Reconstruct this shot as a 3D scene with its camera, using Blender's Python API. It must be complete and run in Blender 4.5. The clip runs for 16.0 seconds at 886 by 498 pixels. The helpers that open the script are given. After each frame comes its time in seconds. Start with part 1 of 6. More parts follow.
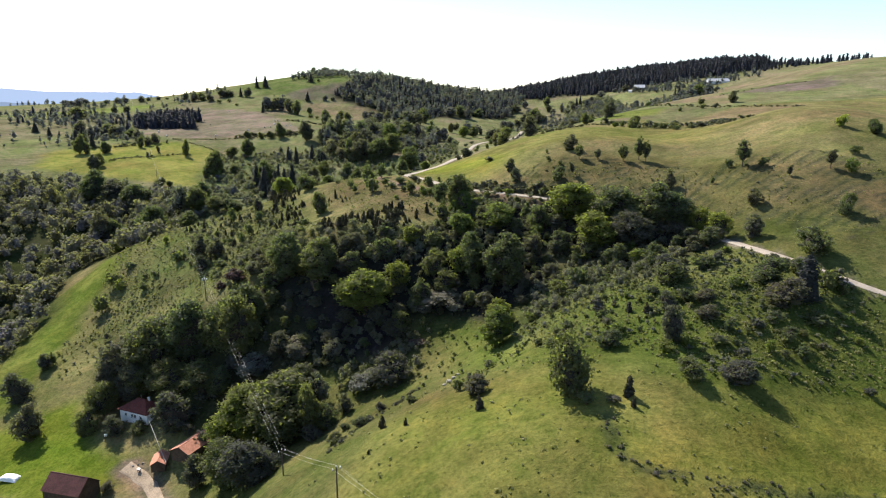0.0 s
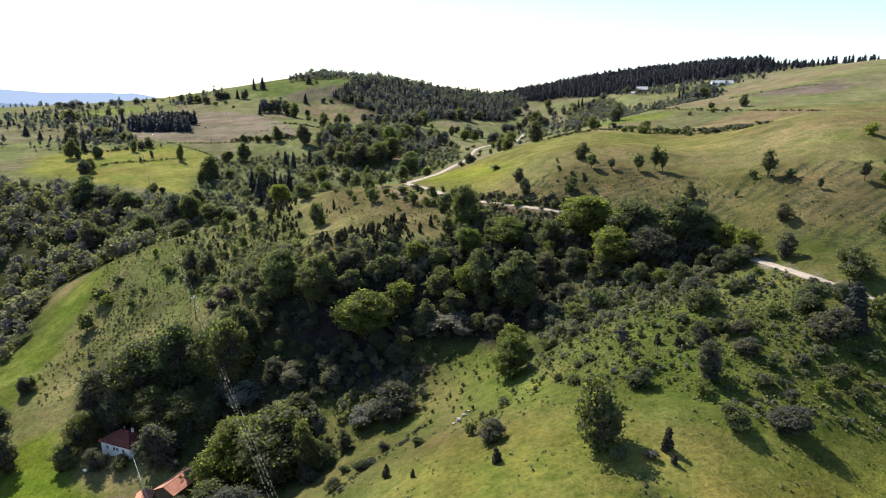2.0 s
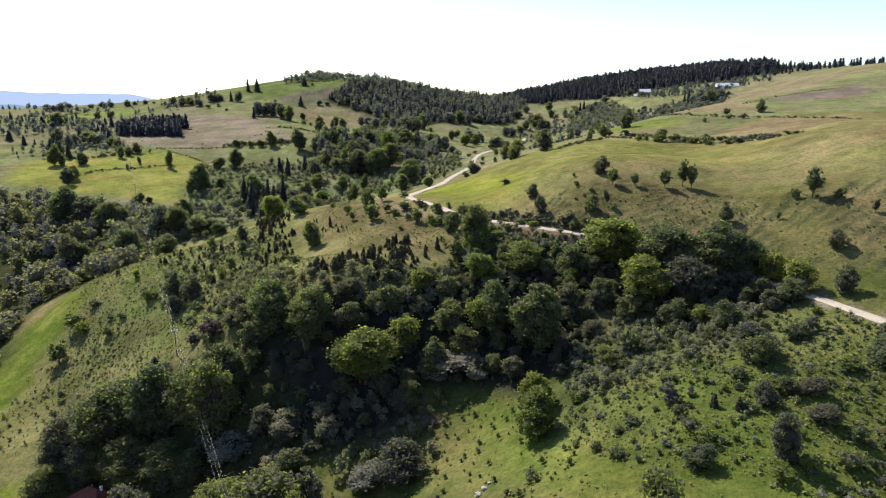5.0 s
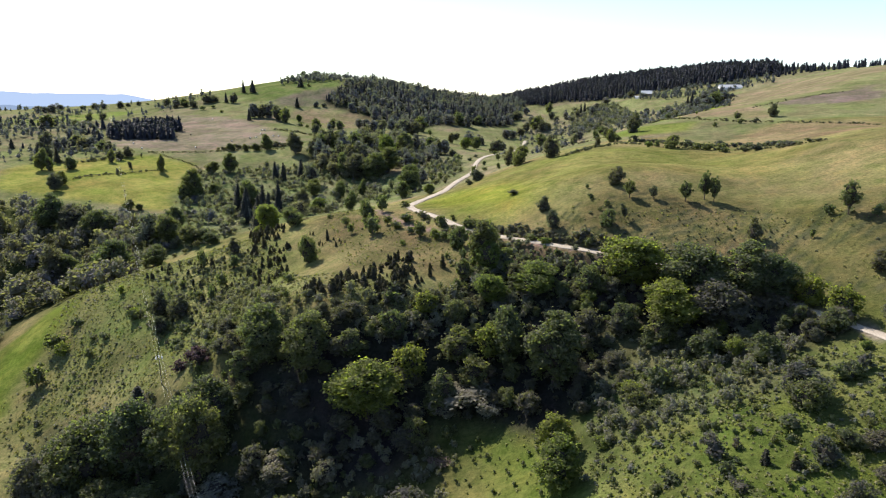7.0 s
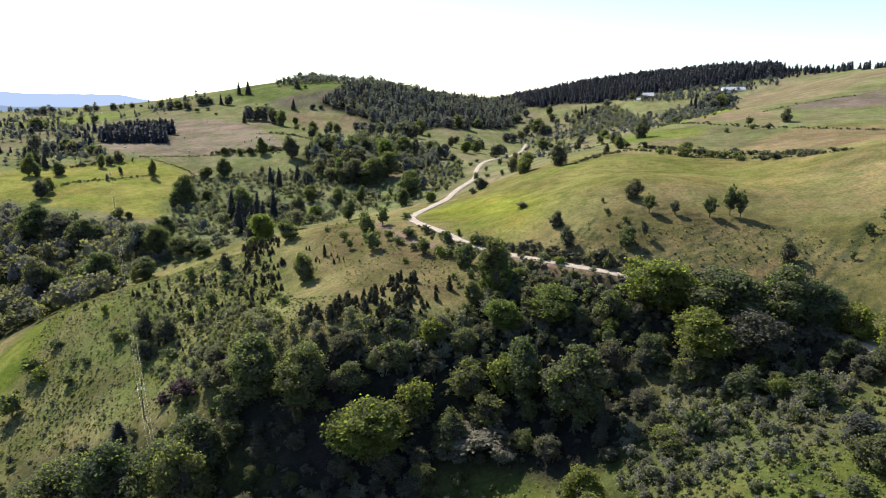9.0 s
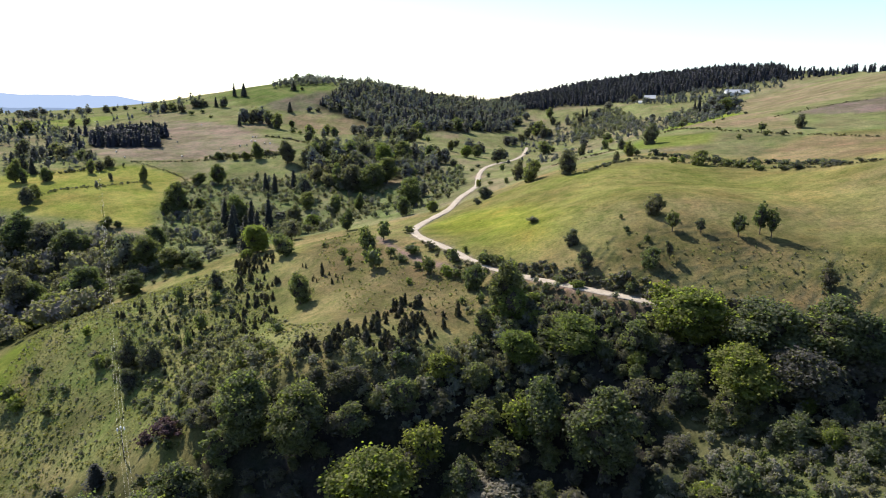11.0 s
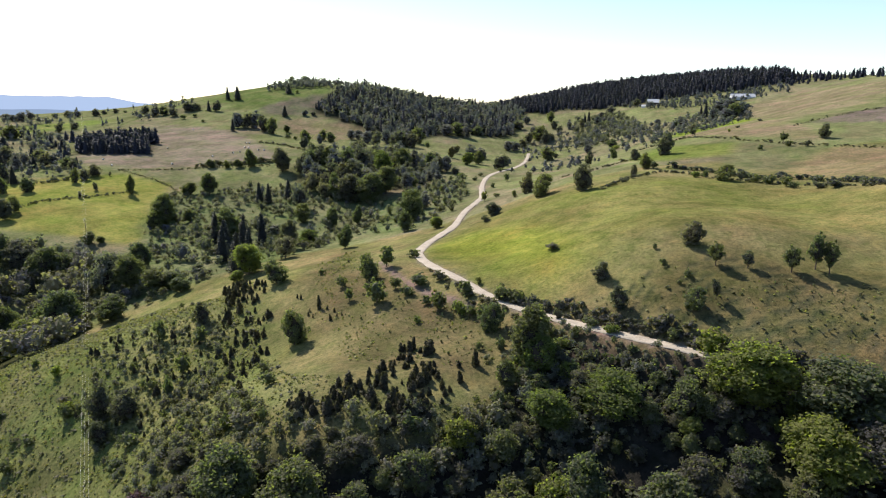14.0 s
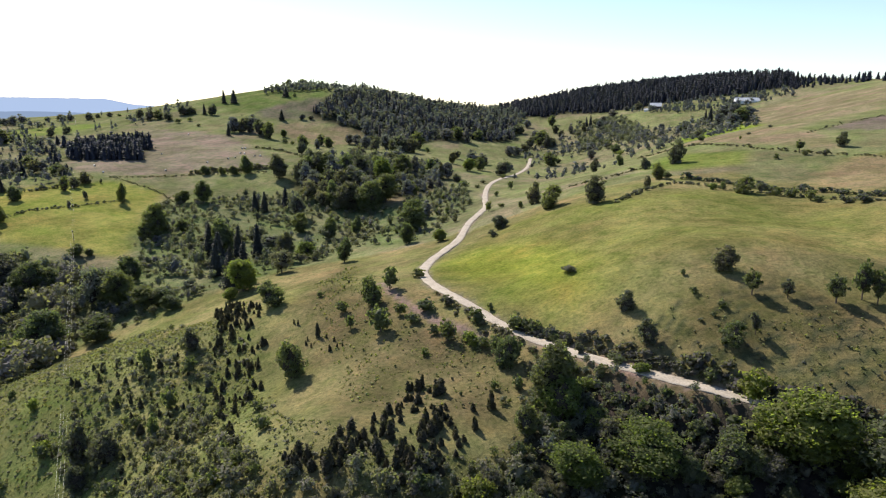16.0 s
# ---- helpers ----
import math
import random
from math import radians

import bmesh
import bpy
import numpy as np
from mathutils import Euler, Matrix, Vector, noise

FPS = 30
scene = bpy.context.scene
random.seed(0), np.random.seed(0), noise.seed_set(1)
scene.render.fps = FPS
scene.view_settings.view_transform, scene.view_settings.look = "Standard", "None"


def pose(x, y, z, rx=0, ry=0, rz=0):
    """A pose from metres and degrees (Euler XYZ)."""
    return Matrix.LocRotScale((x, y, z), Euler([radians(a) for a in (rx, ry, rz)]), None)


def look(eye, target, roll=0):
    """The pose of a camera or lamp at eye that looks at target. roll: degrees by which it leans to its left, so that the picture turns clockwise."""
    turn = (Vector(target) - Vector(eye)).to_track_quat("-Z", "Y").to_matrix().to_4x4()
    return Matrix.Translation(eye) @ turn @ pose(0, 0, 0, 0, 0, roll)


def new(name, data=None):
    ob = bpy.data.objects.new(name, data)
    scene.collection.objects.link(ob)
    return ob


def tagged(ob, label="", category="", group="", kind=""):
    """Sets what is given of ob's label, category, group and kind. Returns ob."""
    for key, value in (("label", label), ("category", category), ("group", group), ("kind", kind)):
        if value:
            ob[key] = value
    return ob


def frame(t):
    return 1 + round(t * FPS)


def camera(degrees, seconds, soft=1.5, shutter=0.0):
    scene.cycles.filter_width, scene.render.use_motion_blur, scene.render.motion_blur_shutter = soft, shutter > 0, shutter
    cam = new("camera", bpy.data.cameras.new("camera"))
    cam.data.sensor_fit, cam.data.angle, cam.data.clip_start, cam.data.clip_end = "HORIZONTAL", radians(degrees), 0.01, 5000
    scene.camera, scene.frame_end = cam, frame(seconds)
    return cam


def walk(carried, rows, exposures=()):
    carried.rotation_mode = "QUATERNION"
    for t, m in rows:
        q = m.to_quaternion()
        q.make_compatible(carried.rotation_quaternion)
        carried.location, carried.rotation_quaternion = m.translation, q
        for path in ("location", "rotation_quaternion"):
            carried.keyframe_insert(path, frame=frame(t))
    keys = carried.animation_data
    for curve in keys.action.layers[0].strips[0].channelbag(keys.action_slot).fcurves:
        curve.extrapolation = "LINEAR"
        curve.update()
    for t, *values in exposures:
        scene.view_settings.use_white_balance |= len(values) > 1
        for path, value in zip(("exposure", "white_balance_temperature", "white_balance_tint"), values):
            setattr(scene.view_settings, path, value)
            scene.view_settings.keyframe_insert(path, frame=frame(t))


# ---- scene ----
cam = camera(70.00, 16.0, soft=1.1)
PATH = [
    (0, pose(0.00, 0.00, 100.00, 77.219, 0.018, 0.000)),
    (0.5, pose(-0.79, 4.90, 100.71, 77.231, 0.016, -0.029)),
    (1, pose(-1.59, 9.81, 101.42, 77.241, 0.012, -0.064)),
    (1.5, pose(-2.39, 14.74, 102.14, 77.254, 0.007, -0.104)),
    (2, pose(-3.19, 19.69, 102.86, 77.269, 0.002, -0.148)),
    (2.5, pose(-4.00, 24.65, 103.59, 77.270, -0.004, -0.198)),
    (3, pose(-4.82, 29.62, 104.32, 77.296, -0.012, -0.251)),
    (3.5, pose(-5.64, 34.60, 105.05, 77.306, -0.019, -0.307)),
    (4, pose(-6.47, 39.60, 105.79, 77.304, -0.028, -0.366)),
    (6.5, pose(-10.65, 64.68, 109.59, 77.297, -0.078, -0.694)),
    (7, pose(-11.50, 69.71, 110.37, 77.304, -0.090, -0.763)),
    (7.5, pose(-12.35, 74.74, 111.16, 77.317, -0.101, -0.832)),
    (8, pose(-13.20, 79.77, 111.96, 77.330, -0.113, -0.902)),
    (8.5, pose(-14.06, 84.79, 112.76, 77.333, -0.125, -0.972)),
    (9, pose(-14.91, 89.82, 113.58, 77.337, -0.137, -1.042)),
    (11.5, pose(-19.22, 114.87, 117.79, 77.409, -0.197, -1.382)),
    (12, pose(-20.08, 119.85, 118.67, 77.413, -0.209, -1.447)),
    (12.5, pose(-20.95, 124.82, 119.55, 77.422, -0.220, -1.512)),
    (13, pose(-21.81, 129.78, 120.45, 77.431, -0.231, -1.575)),
    (13.5, pose(-22.68, 134.73, 121.36, 77.455, -0.242, -1.637)),
    (14, pose(-23.54, 139.66, 122.28, 77.480, -0.252, -1.698)),
    (14.5, pose(-24.41, 144.57, 123.22, 77.506, -0.262, -1.758)),
    (15, pose(-25.27, 149.46, 124.16, 77.512, -0.271, -1.816)),
    (15.5, pose(-26.14, 154.34, 125.12, 77.472, -0.279, -1.874)),
    (16, pose(-27.00, 159.20, 126.10, 77.614, -0.287, -1.931)),
]
walk(cam, PATH, [(0, 0.90), (8, 0.95), (12, 0.88), (16, 0.74)])


# ---- light ----
world = bpy.data.worlds.new("world")
scene.world = world
world.use_nodes = True
wn = world.node_tree
wn.nodes.clear()
SUN_HEADING, SUN_HEIGHT = -35.0, 45.0   # degrees: clockwise from straight ahead (+y); above the horizon
sky = wn.nodes.new("ShaderNodeTexSky")
sky.sky_type, sky.sun_disc = "NISHITA", False
sky.sun_elevation, sky.sun_rotation = radians(SUN_HEIGHT), radians(SUN_HEADING)
sky.altitude, sky.dust_density = 900, 0.8
bg = wn.nodes.new("ShaderNodeBackground")
bg.inputs["Strength"].default_value = 0.115
out = wn.nodes.new("ShaderNodeOutputWorld")
wn.links.new(sky.outputs[0], bg.inputs[0])
wn.links.new(bg.outputs[0], out.inputs[0])

sun = new("sun", bpy.data.lights.new("sun", "SUN"))
sun.data.energy, sun.data.angle, sun.data.color = 5.0, radians(0.53), (1.0, 0.91, 0.78)
h, e = radians(SUN_HEADING), radians(SUN_HEIGHT)
sun.matrix_world = look((0, 0, 300), (-math.sin(h) * math.cos(e), -math.cos(h) * math.cos(e), 300 - math.sin(e)))

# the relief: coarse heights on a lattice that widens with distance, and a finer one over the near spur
RELIEF_HOME = [
    -38.6, -29.2, -20.6, -13.7, -8.9, -6.4, -5.6, -6.2, -7.8, -10, -10, -6.9, -1.3, 7, 18.6, 33.6, 50.4,
    -41.6, -33.1, -25.3, -18.8, -14.1, -11.2, -9.9, -9.6, -8.6, -6.7, -4.2, -1.7, 2.2, 9.6, 21.2, 36.2, 52.9,
    -43.7, -36.9, -30.3, -24.3, -19.6, -16.3, -14, -12, -7.8, -0.3, 2.8, 2.8, 5.2, 12.9, 25.1, 39.6, 54.9,
    -43.6, -40.2, -36.3, -31.4, -25.8, -22.1, -18.6, -10.2, 1.2, 13.6, 10.6, 5.3, 8.6, 19.1, 32.3, 45.7, 59.6,
    -39.4, -42.4, -43.7, -41.2, -33.9, -28.7, -26.6, -2.4, 18.8, 27.3, 14.9, 6.9, 17, 31.8, 44.6, 56.1, 70,
]
RELIEF_VALLEY = [
    -29.9, -42.1, -51.4, -52.6, -45, -30.5, -35.5, -3.1, 19.1, 36.6, 35.7, 25.9, 38.2, 53.7, 65.4, 75.2, 88.8,
    -15.5, -32.3, -46.5, -53.6, -51, -28.3, -19.1, 20.9, 20, 38.1, 66.5, 72.2, 70.3, 80.8, 94.9, 104.4, 114.1,
    0.3, -7.8, -17.7, -30.9, -60.7, -57.8, 7.4, 50.8, 60.6, 87.3, 80.9, 119.5, 89.8, 101.5, 122.3, 132, 136.8,
    11.4, 17.2, 18.4, 24.2, 36.3, 0.7, 13.1, 38.5, 48.2, 93.1, 69.9, 94.8, 88.2, 119.6, 143.9, 149.2, 146.9,
    14.4, 28.9, 44.8, 55.6, 35.8, 55.8, 24.2, 1.4, 38.4, 75.1, 115.8, 120.1, 127.2, 144.6, 155, 150.7, 139.1,
]
RELIEF_HILLS = [
    17.6, 38, 64.7, 90.2, 75.9, 68.7, 68.9, 95.3, 62.1, 34.8, 81.5, 123.6, 168.3, 170.7, 158.2, 137.9, 115.5,
    28, 50.2, 76.2, 100.4, 89.5, 85.5, 104.3, 43.8, 76.3, 36.8, 112.8, 110.5, 177.8, 186.3, 147.3, 113.1, 85.3,
    46.1, 60.5, 76.1, 96.4, 117.3, 133.9, 170.6, 217.2, 166.1, 113.1, 151.4, 217.9, 217.2, 155.9, 109.7, 81.7, 59.7,
    68.6, 71.5, 72.6, 71.4, 70.1, 85.8, 140.4, 185.6, 9.2, 167.3, 221.3, 189.7, 166.2, 91.1, 69.4, 56.9, 43.5,
]
RELIEF_BEYOND = [
    90.9, 82.6, 71.1, 51.4, 23.7, 4.7, 18.8, 64.1, 72.3, 91.4, 41.4, 65.3, 96.1, 76.6, 57.5, 45.5, 35.4,
    110.3, 92.4, 73, 49.8, 18.7, -10.8, -12.8, 18, 48.6, 26.9, -11, 9.2, 47.6, 60.4, 53.4, 43.6, 34.7,
    127.1, 100.7, 74.8, 49.7, 21.8, -3.4, -7.4, 9.1, 23.8, 9.2, -7.5, 0.2, 23.3, 40.9, 45.8, 43.3, 39.1,
    142.9, 108.3, 74.5, 42.9, 17.1, 4.6, 5.5, 15.6, 23, 13.9, 6, 8.3, 19.5, 29.1, 36.8, 42, 45.4,
]
DETAIL_BROOK = [
    0, 0, 0, 0, 0, 0, 0, 0, 0, 0, 0, 0, 0,
    0, 0, 0, 0, 0, 0, 0, 0, 0, 0, 0, 0, 0,
    0, 0, -0.4, -0.6, -0.2, 1.5, 5.8, 6.2, -0.9, -4.2, -4.3, 0, 0,
    0, 0, -1.4, -2.3, -2.5, -4.6, 2.5, 5, 1.1, -4.6, -2.2, 0, 0,
    0, 0, -0.5, -3.6, -2.7, -16.6, -24.8, -14.9, 0.8, 2.3, 2.8, 0, 0,
    0, 0, 6.6, 4.2, -0.8, -0.8, -15, -24.1, -7.7, -20.4, -7.1, 0, 0,
]
DETAIL_SPUR = [
    0, 0, 17.2, 19.8, 2.7, 21.7, 30, 5.3, -2.4, -12.3, 1.6, 0, 0,
    0, 0, 21.8, 21, 14.5, 4.3, 1.9, -2.7, 6.3, 2.9, -10.6, 0, 0,
    0, 0, 21.6, 39.5, 30.9, -5.7, 7.5, 1.5, 4.6, 7.9, -3.2, 0, 0,
    0, 0, 22.1, 30.8, 10.2, 17.6, 9.6, -4.1, -2.9, -3.4, -3.6, 0, 0,
    0, 0, 0, 0, 0, 0, 0, 0, 0, 0, 0, 0, 0,
    0, 0, 0, 0, 0, 0, 0, 0, 0, 0, 0, 0, 0,
]
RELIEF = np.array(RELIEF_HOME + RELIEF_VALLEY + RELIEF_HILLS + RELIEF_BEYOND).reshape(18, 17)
DETAIL = np.array(DETAIL_BROOK + DETAIL_SPUR).reshape(12, 13)


def spline(table, a, b):
    """Smooth surface over a lattice, at the places a (columns) and b (rows)."""
    n, m = table.shape
    a, b = np.clip(a, 0, m - 1.001), np.clip(b, 0, n - 1.001)
    i, j = np.floor(a).astype(int), np.floor(b).astype(int)
    s, t = a - i, b - j
    wa = [(1 - s) ** 3 / 6, (3 * s**3 - 6 * s**2 + 4) / 6, (-3 * s**3 + 3 * s**2 + 3 * s + 1) / 6, s**3 / 6]
    wb = [(1 - t) ** 3 / 6, (3 * t**3 - 6 * t**2 + 4) / 6, (-3 * t**3 + 3 * t**2 + 3 * t + 1) / 6, t**3 / 6]
    out = 0.0
    for k in range(4):
        for l in range(4):
            out = out + wa[k] * wb[l] * table[np.clip(j + l - 1, 0, n - 1), np.clip(i + k - 1, 0, m - 1)]
    return out


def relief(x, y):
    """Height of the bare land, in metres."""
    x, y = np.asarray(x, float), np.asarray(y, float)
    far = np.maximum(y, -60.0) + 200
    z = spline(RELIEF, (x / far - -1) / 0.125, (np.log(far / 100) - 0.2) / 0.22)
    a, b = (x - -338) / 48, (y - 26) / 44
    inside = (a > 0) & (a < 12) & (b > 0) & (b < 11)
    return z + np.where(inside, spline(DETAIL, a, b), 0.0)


# ---- tools ----
def vnoise(x, y, size, seed=0):
    """Smooth noise from -1 to 1 with features of that size in metres."""
    x, y = np.asarray(x, float) / size, np.asarray(y, float) / size
    i, j = np.floor(x).astype(np.int64), np.floor(y).astype(np.int64)
    u, v = x - i, y - j
    u, v = u * u * (3 - 2 * u), v * v * (3 - 2 * v)

    def corner(a, b):
        k = (a * 374761393 + b * 668265263 + seed * 1442695041) & 0xFFFFFFFF
        k = ((k ^ (k >> 13)) * 1274126177) & 0xFFFFFFFF
        return ((k ^ (k >> 16)) & 0xFFFF) / 32767.5 - 1
    return (corner(i, j) * (1 - u) + corner(i + 1, j) * u) * (1 - v) + (corner(i, j + 1) * (1 - u) + corner(i + 1, j + 1) * u) * v


def inside(poly, x, y, wobble=0.0):
    """Whether the places lie in the polygon, its edge wavering by that many metres."""
    x, y = np.asarray(x, float), np.asarray(y, float)
    if wobble:
        x, y = x + wobble * vnoise(x, y, wobble * 4, 5), y + wobble * vnoise(x, y, wobble * 4, 6)
    hit = np.zeros(x.shape, bool)
    n = len(poly)
    for k in range(n):
        (x1, y1), (x2, y2) = poly[k], poly[(k + 1) % n]
        if y1 != y2:
            hit ^= ((y1 > y) != (y2 > y)) & (x < (x2 - x1) * (y - y1) / (y2 - y1) + x1)
    return hit


def share(poly, x, y, soft):
    """How far the places lie in the polygon, from 0 to 1, over an edge that many metres wide."""
    out = np.zeros(np.shape(x))
    turns = [(0, 0)] + [(math.cos(k * 0.785) * r, math.sin(k * 0.785) * r) for k in range(8) for r in (0.5, 1.0)]
    for a, b in turns:
        out += inside(poly, x + a * soft, y + b * soft, soft)
    return out / len(turns)


def curve_through(points, step):
    """Places every step metres along a smooth line through the points."""
    p = [np.array(q, float) for q in points]
    p = [2 * p[0] - p[1]] + p + [2 * p[-1] - p[-2]]
    fine = []
    for k in range(1, len(p) - 2):
        for t in np.linspace(0, 1, 24, endpoint=False):
            a, b, c, d = p[k - 1], p[k], p[k + 1], p[k + 2]
            fine.append(0.5 * (2 * b + (c - a) * t + (2 * a - 5 * b + 4 * c - d) * t**2 + (3 * b - a - 3 * c + d) * t**3))
    fine.append(p[-2])
    fine = np.array(fine)
    run = np.concatenate([[0], np.cumsum(np.hypot(*np.diff(fine, axis=0).T))])
    s = np.arange(0, run[-1], step)
    return np.stack([np.interp(s, run, fine[:, 0]), np.interp(s, run, fine[:, 1])], 1)


def beside(line, x, y, reach):
    """Distance from each place to the line, and the nearest point's number, within reach."""
    near = np.full(x.shape, 1e9)
    which = np.zeros(x.shape, int)
    box = (x > line[:, 0].min() - reach) & (x < line[:, 0].max() + reach) & (y > line[:, 1].min() - reach) & (y < line[:, 1].max() + reach)
    if box.any():
        px, py = x[box], y[box]
        best, arg = np.full(px.shape, 1e9), np.zeros(px.shape, int)
        for k in range(len(line)):
            d = (px - line[k, 0]) ** 2 + (py - line[k, 1]) ** 2
            m = d < best
            best[m], arg[m] = d[m], k
        near[box], which[box] = np.sqrt(best), arg
    return near, which


# ---- plan of the country ----
ROAD = curve_through([(170, 165), (147, 183), (134, 194), (124, 206), (117, 221), (112, 238), (103, 261), (84, 284), (66, 299), (51, 307), (36, 318), (20, 333),
                      (7, 350), (-2, 365), (-10, 384), (-18, 402), (-24, 423), (-26, 449), (-22, 478), (-13, 506), (-4, 536), (6, 594), (17, 630), (24, 655),
                      (28, 700), (33, 745), (43, 800), (60, 851), (83, 905), (110, 988), (124, 1046), (135, 1100)], 2.0)
YARD_TRACK = curve_through([(-88, 176), (-97, 190), (-100, 196), (-105, 203), (-112, 209), (-120, 214)], 1.0)
SPUR_TRACK = curve_through([(-44, 420), (-40, 409), (-34, 393), (-27, 380), (-17, 368), (-6, 356)], 1.0)
FIELD_TRACK = curve_through([(38, 134), (37, 123), (39, 118), (43, 116), (54, 115), (73, 116), (100, 120)], 1.0)
k = np.ones(21) / 21
ROAD_Z = np.convolve(np.pad(relief(ROAD[:, 0], ROAD[:, 1]), 10, mode="edge"), k, "valid")

BROWN_FIELD = [(-452, 1152), (-311, 1095), (-253, 1010), (-200, 903), (-189, 866), (-272, 846), (-344, 811), (-416, 841), (-431, 914), (-355, 918)]
HILL_STUBBLE = [(-265, 1209), (-205, 1238), (-121, 1200), (-118, 1117), (-180, 1079), (-244, 1152)]
HILL_FALLOW = [(-313, 1287), (-283, 1344), (-217, 1397), (-190, 1310), (-227, 1257), (-295, 1237)]
HILL_MEADOW = [(-457, 1397), (-400, 1500), (-300, 1560), (-200, 1500), (-219, 1369), (-280, 1269), (-335, 1261)]
LEFT_MEADOW = [(-440, 720), (-326, 795), (-272, 767), (-251, 676), (-237, 596), (-267, 608), (-330, 613), (-420, 640)]
TAN_STRIP = [(206, 836), (266, 856), (286, 849), (305, 825), (311, 773), (289, 662), (268, 600), (255, 590), (229, 655), (223, 775)]
YELLOW_STRIP = [(301, 971), (345, 985), (390, 975), (351, 854), (321, 858), (308, 880), (275, 885)]
GREEN_FIELD = [(178, 685), (194, 648), (217, 621), (197, 586), (167, 574), (145, 577), (130, 625)]
DULL_FIELD = [(220, 625), (257, 586), (234, 554), (199, 513), (170, 531), (171, 563), (194, 581)]
BROWN_MEADOW = [(245, 563), (300, 551), (290, 440), (202, 443), (199, 509), (232, 550)]
UPPER_TAN = [(493, 1149), (572, 1148), (600, 910), (447, 789), (355, 758), (298, 696), (361, 874), (417, 1044)]
CREST_GREEN = [(-573, 1012), (-591, 1092), (-528, 1233), (-589, 1252), (-650, 1184), (-680, 1060)]
PLOUGHLAND = [(300, 674), (356, 704), (430, 730), (400, 650), (345, 640), (320, 650)]
RIGHT_FIELD = [(-20, 443), (-10, 500), (43, 536), (91, 499), (132, 506), (174, 449), (190, 406), (143, 362), (81, 370), (54, 376), (27, 389), (13, 359), (-1, 374)]
BRIGHT_FIELD = [(-15, 462), (5, 472), (23, 458), (35, 425), (42, 376), (30, 353), (17, 345), (3, 370), (-15, 410)]
SPUR_TOP = [(-83, 481), (-68, 528), (-54, 430), (-39, 381), (0, 345), (1, 321), (-9, 313), (-44, 321), (-63, 362), (-68, 395)]
NEAR_GREEN = [(-5, 243), (13, 248), (36, 183), (76, 196), (132, 180), (160, 150), (113, 146), (58, 143), (42, 150), (10, 170)]
NEAR_YELLOW = [(44, 129), (69, 136), (112, 146), (160, 130), (140, 90), (73, 112), (46, 117)]
NEAR_FIELD = [(-30, 110), (-10, 160), (20, 163), (40, 150), (60, 148), (112, 146), (150, 120), (140, 70), (20, 60)]
NEAR_SLOPE = [(-38, 150), (-32, 190), (-10, 238), (12, 250), (36, 185), (60, 143), (112, 140), (140, 90), (60, 80), (0, 100)]
LAWN = [(-200, 240), (-167, 256), (-134, 225), (-110, 215), (-119, 205), (-136, 190), (-190, 205)]
SPUR_EDGE = [(-245, 377), (-224, 425), (-198, 385), (-201, 339), (-196, 300), (-190, 260), (-215, 240), (-240, 300)]
LOW_TERRACES = [(21, 336), (30, 340), (48, 331), (73, 330), (110, 320), (150, 285), (140, 265), (96, 299), (72, 303), (46, 313)]
TERRACES = [(25, 330), (60, 345), (120, 320), (170, 290), (200, 240), (150, 225), (120, 255), (70, 300)]

GULLY = [(-78, 281), (-41, 284), (-3, 290), (49, 296), (43, 268), (47, 241), (24, 240), (-15, 253), (-24, 235), (-72, 240), (-84, 268)]
THICKET = [(34, 306), (60, 299), (84, 281), (103, 258), (112, 238), (99, 240), (78, 232), (65, 243), (45, 263), (34, 276)]
RIGHT_SLOPE = [(25, 208), (50, 240), (76, 232), (108, 238), (122, 200), (140, 180), (125, 155), (65, 152), (53, 170), (32, 168)]
LEFT_VALLEY = [(-411, 585), (-256, 578), (-202, 491), (-205, 430), (-246, 420), (-225, 325), (-227, 290), (-300, 250), (-420, 330), (-470, 500)]
MID_VALLEY = [(-234, 605), (-263, 730), (-213, 765), (-129, 773), (-50, 723), (20, 800), (20, 701), (-30, 574), (-71, 610), (-122, 547), (-167, 508), (-204, 478), (-223, 465), (-260, 480), (-315, 589), (-267, 591), (-227, 526)]
MID_WOOD = [(-155, 800), (-167, 897), (-120, 930), (-40, 930), (1, 877), (-19, 763), (-62, 759), (-102, 732)]
HOME_WOOD = [(-171, 311), (-122, 293), (-86, 272), (-62, 252), (-50, 228), (-37, 200), (-66, 196), (-84, 205), (-104, 232), (-118, 248), (-147, 257), (-163, 278)]
SPUR_SCRUB = [(-201, 361), (-225, 440), (-171, 474), (-103, 411), (-67, 330), (-38, 300), (-3, 300), (-11, 280), (-35, 276), (-87, 285), (-113, 290), (-147, 303), (-185, 310)]
HILL_WOOD = [(124, 1222), (30, 1190), (-25, 1130), (-62, 1050), (-85, 1110), (-122, 1198), (-190, 1262), (-221, 1285), (-208, 1340), (-190, 1440), (-170, 1560), (-160, 1640), (-60, 1700), (120, 1720), (190, 1500)]
RIDGE_WOOD = [(150, 1545), (217, 1447), (267, 1468), (338, 1395), (402, 1359), (476, 1333), (567, 1309), (640, 1300), (710, 1420), (660, 1780), (300, 1850), (100, 1800)]
SPUR_DENSE = [(-115, 339), (-112, 352), (-98, 348), (-81, 322), (-64, 294), (-21, 289), (-12, 300), (2, 305), (18, 304), (21, 290), (5, 281), (-15, 276), (-31, 274), (-46, 278), (-72, 283), (-99, 296)]
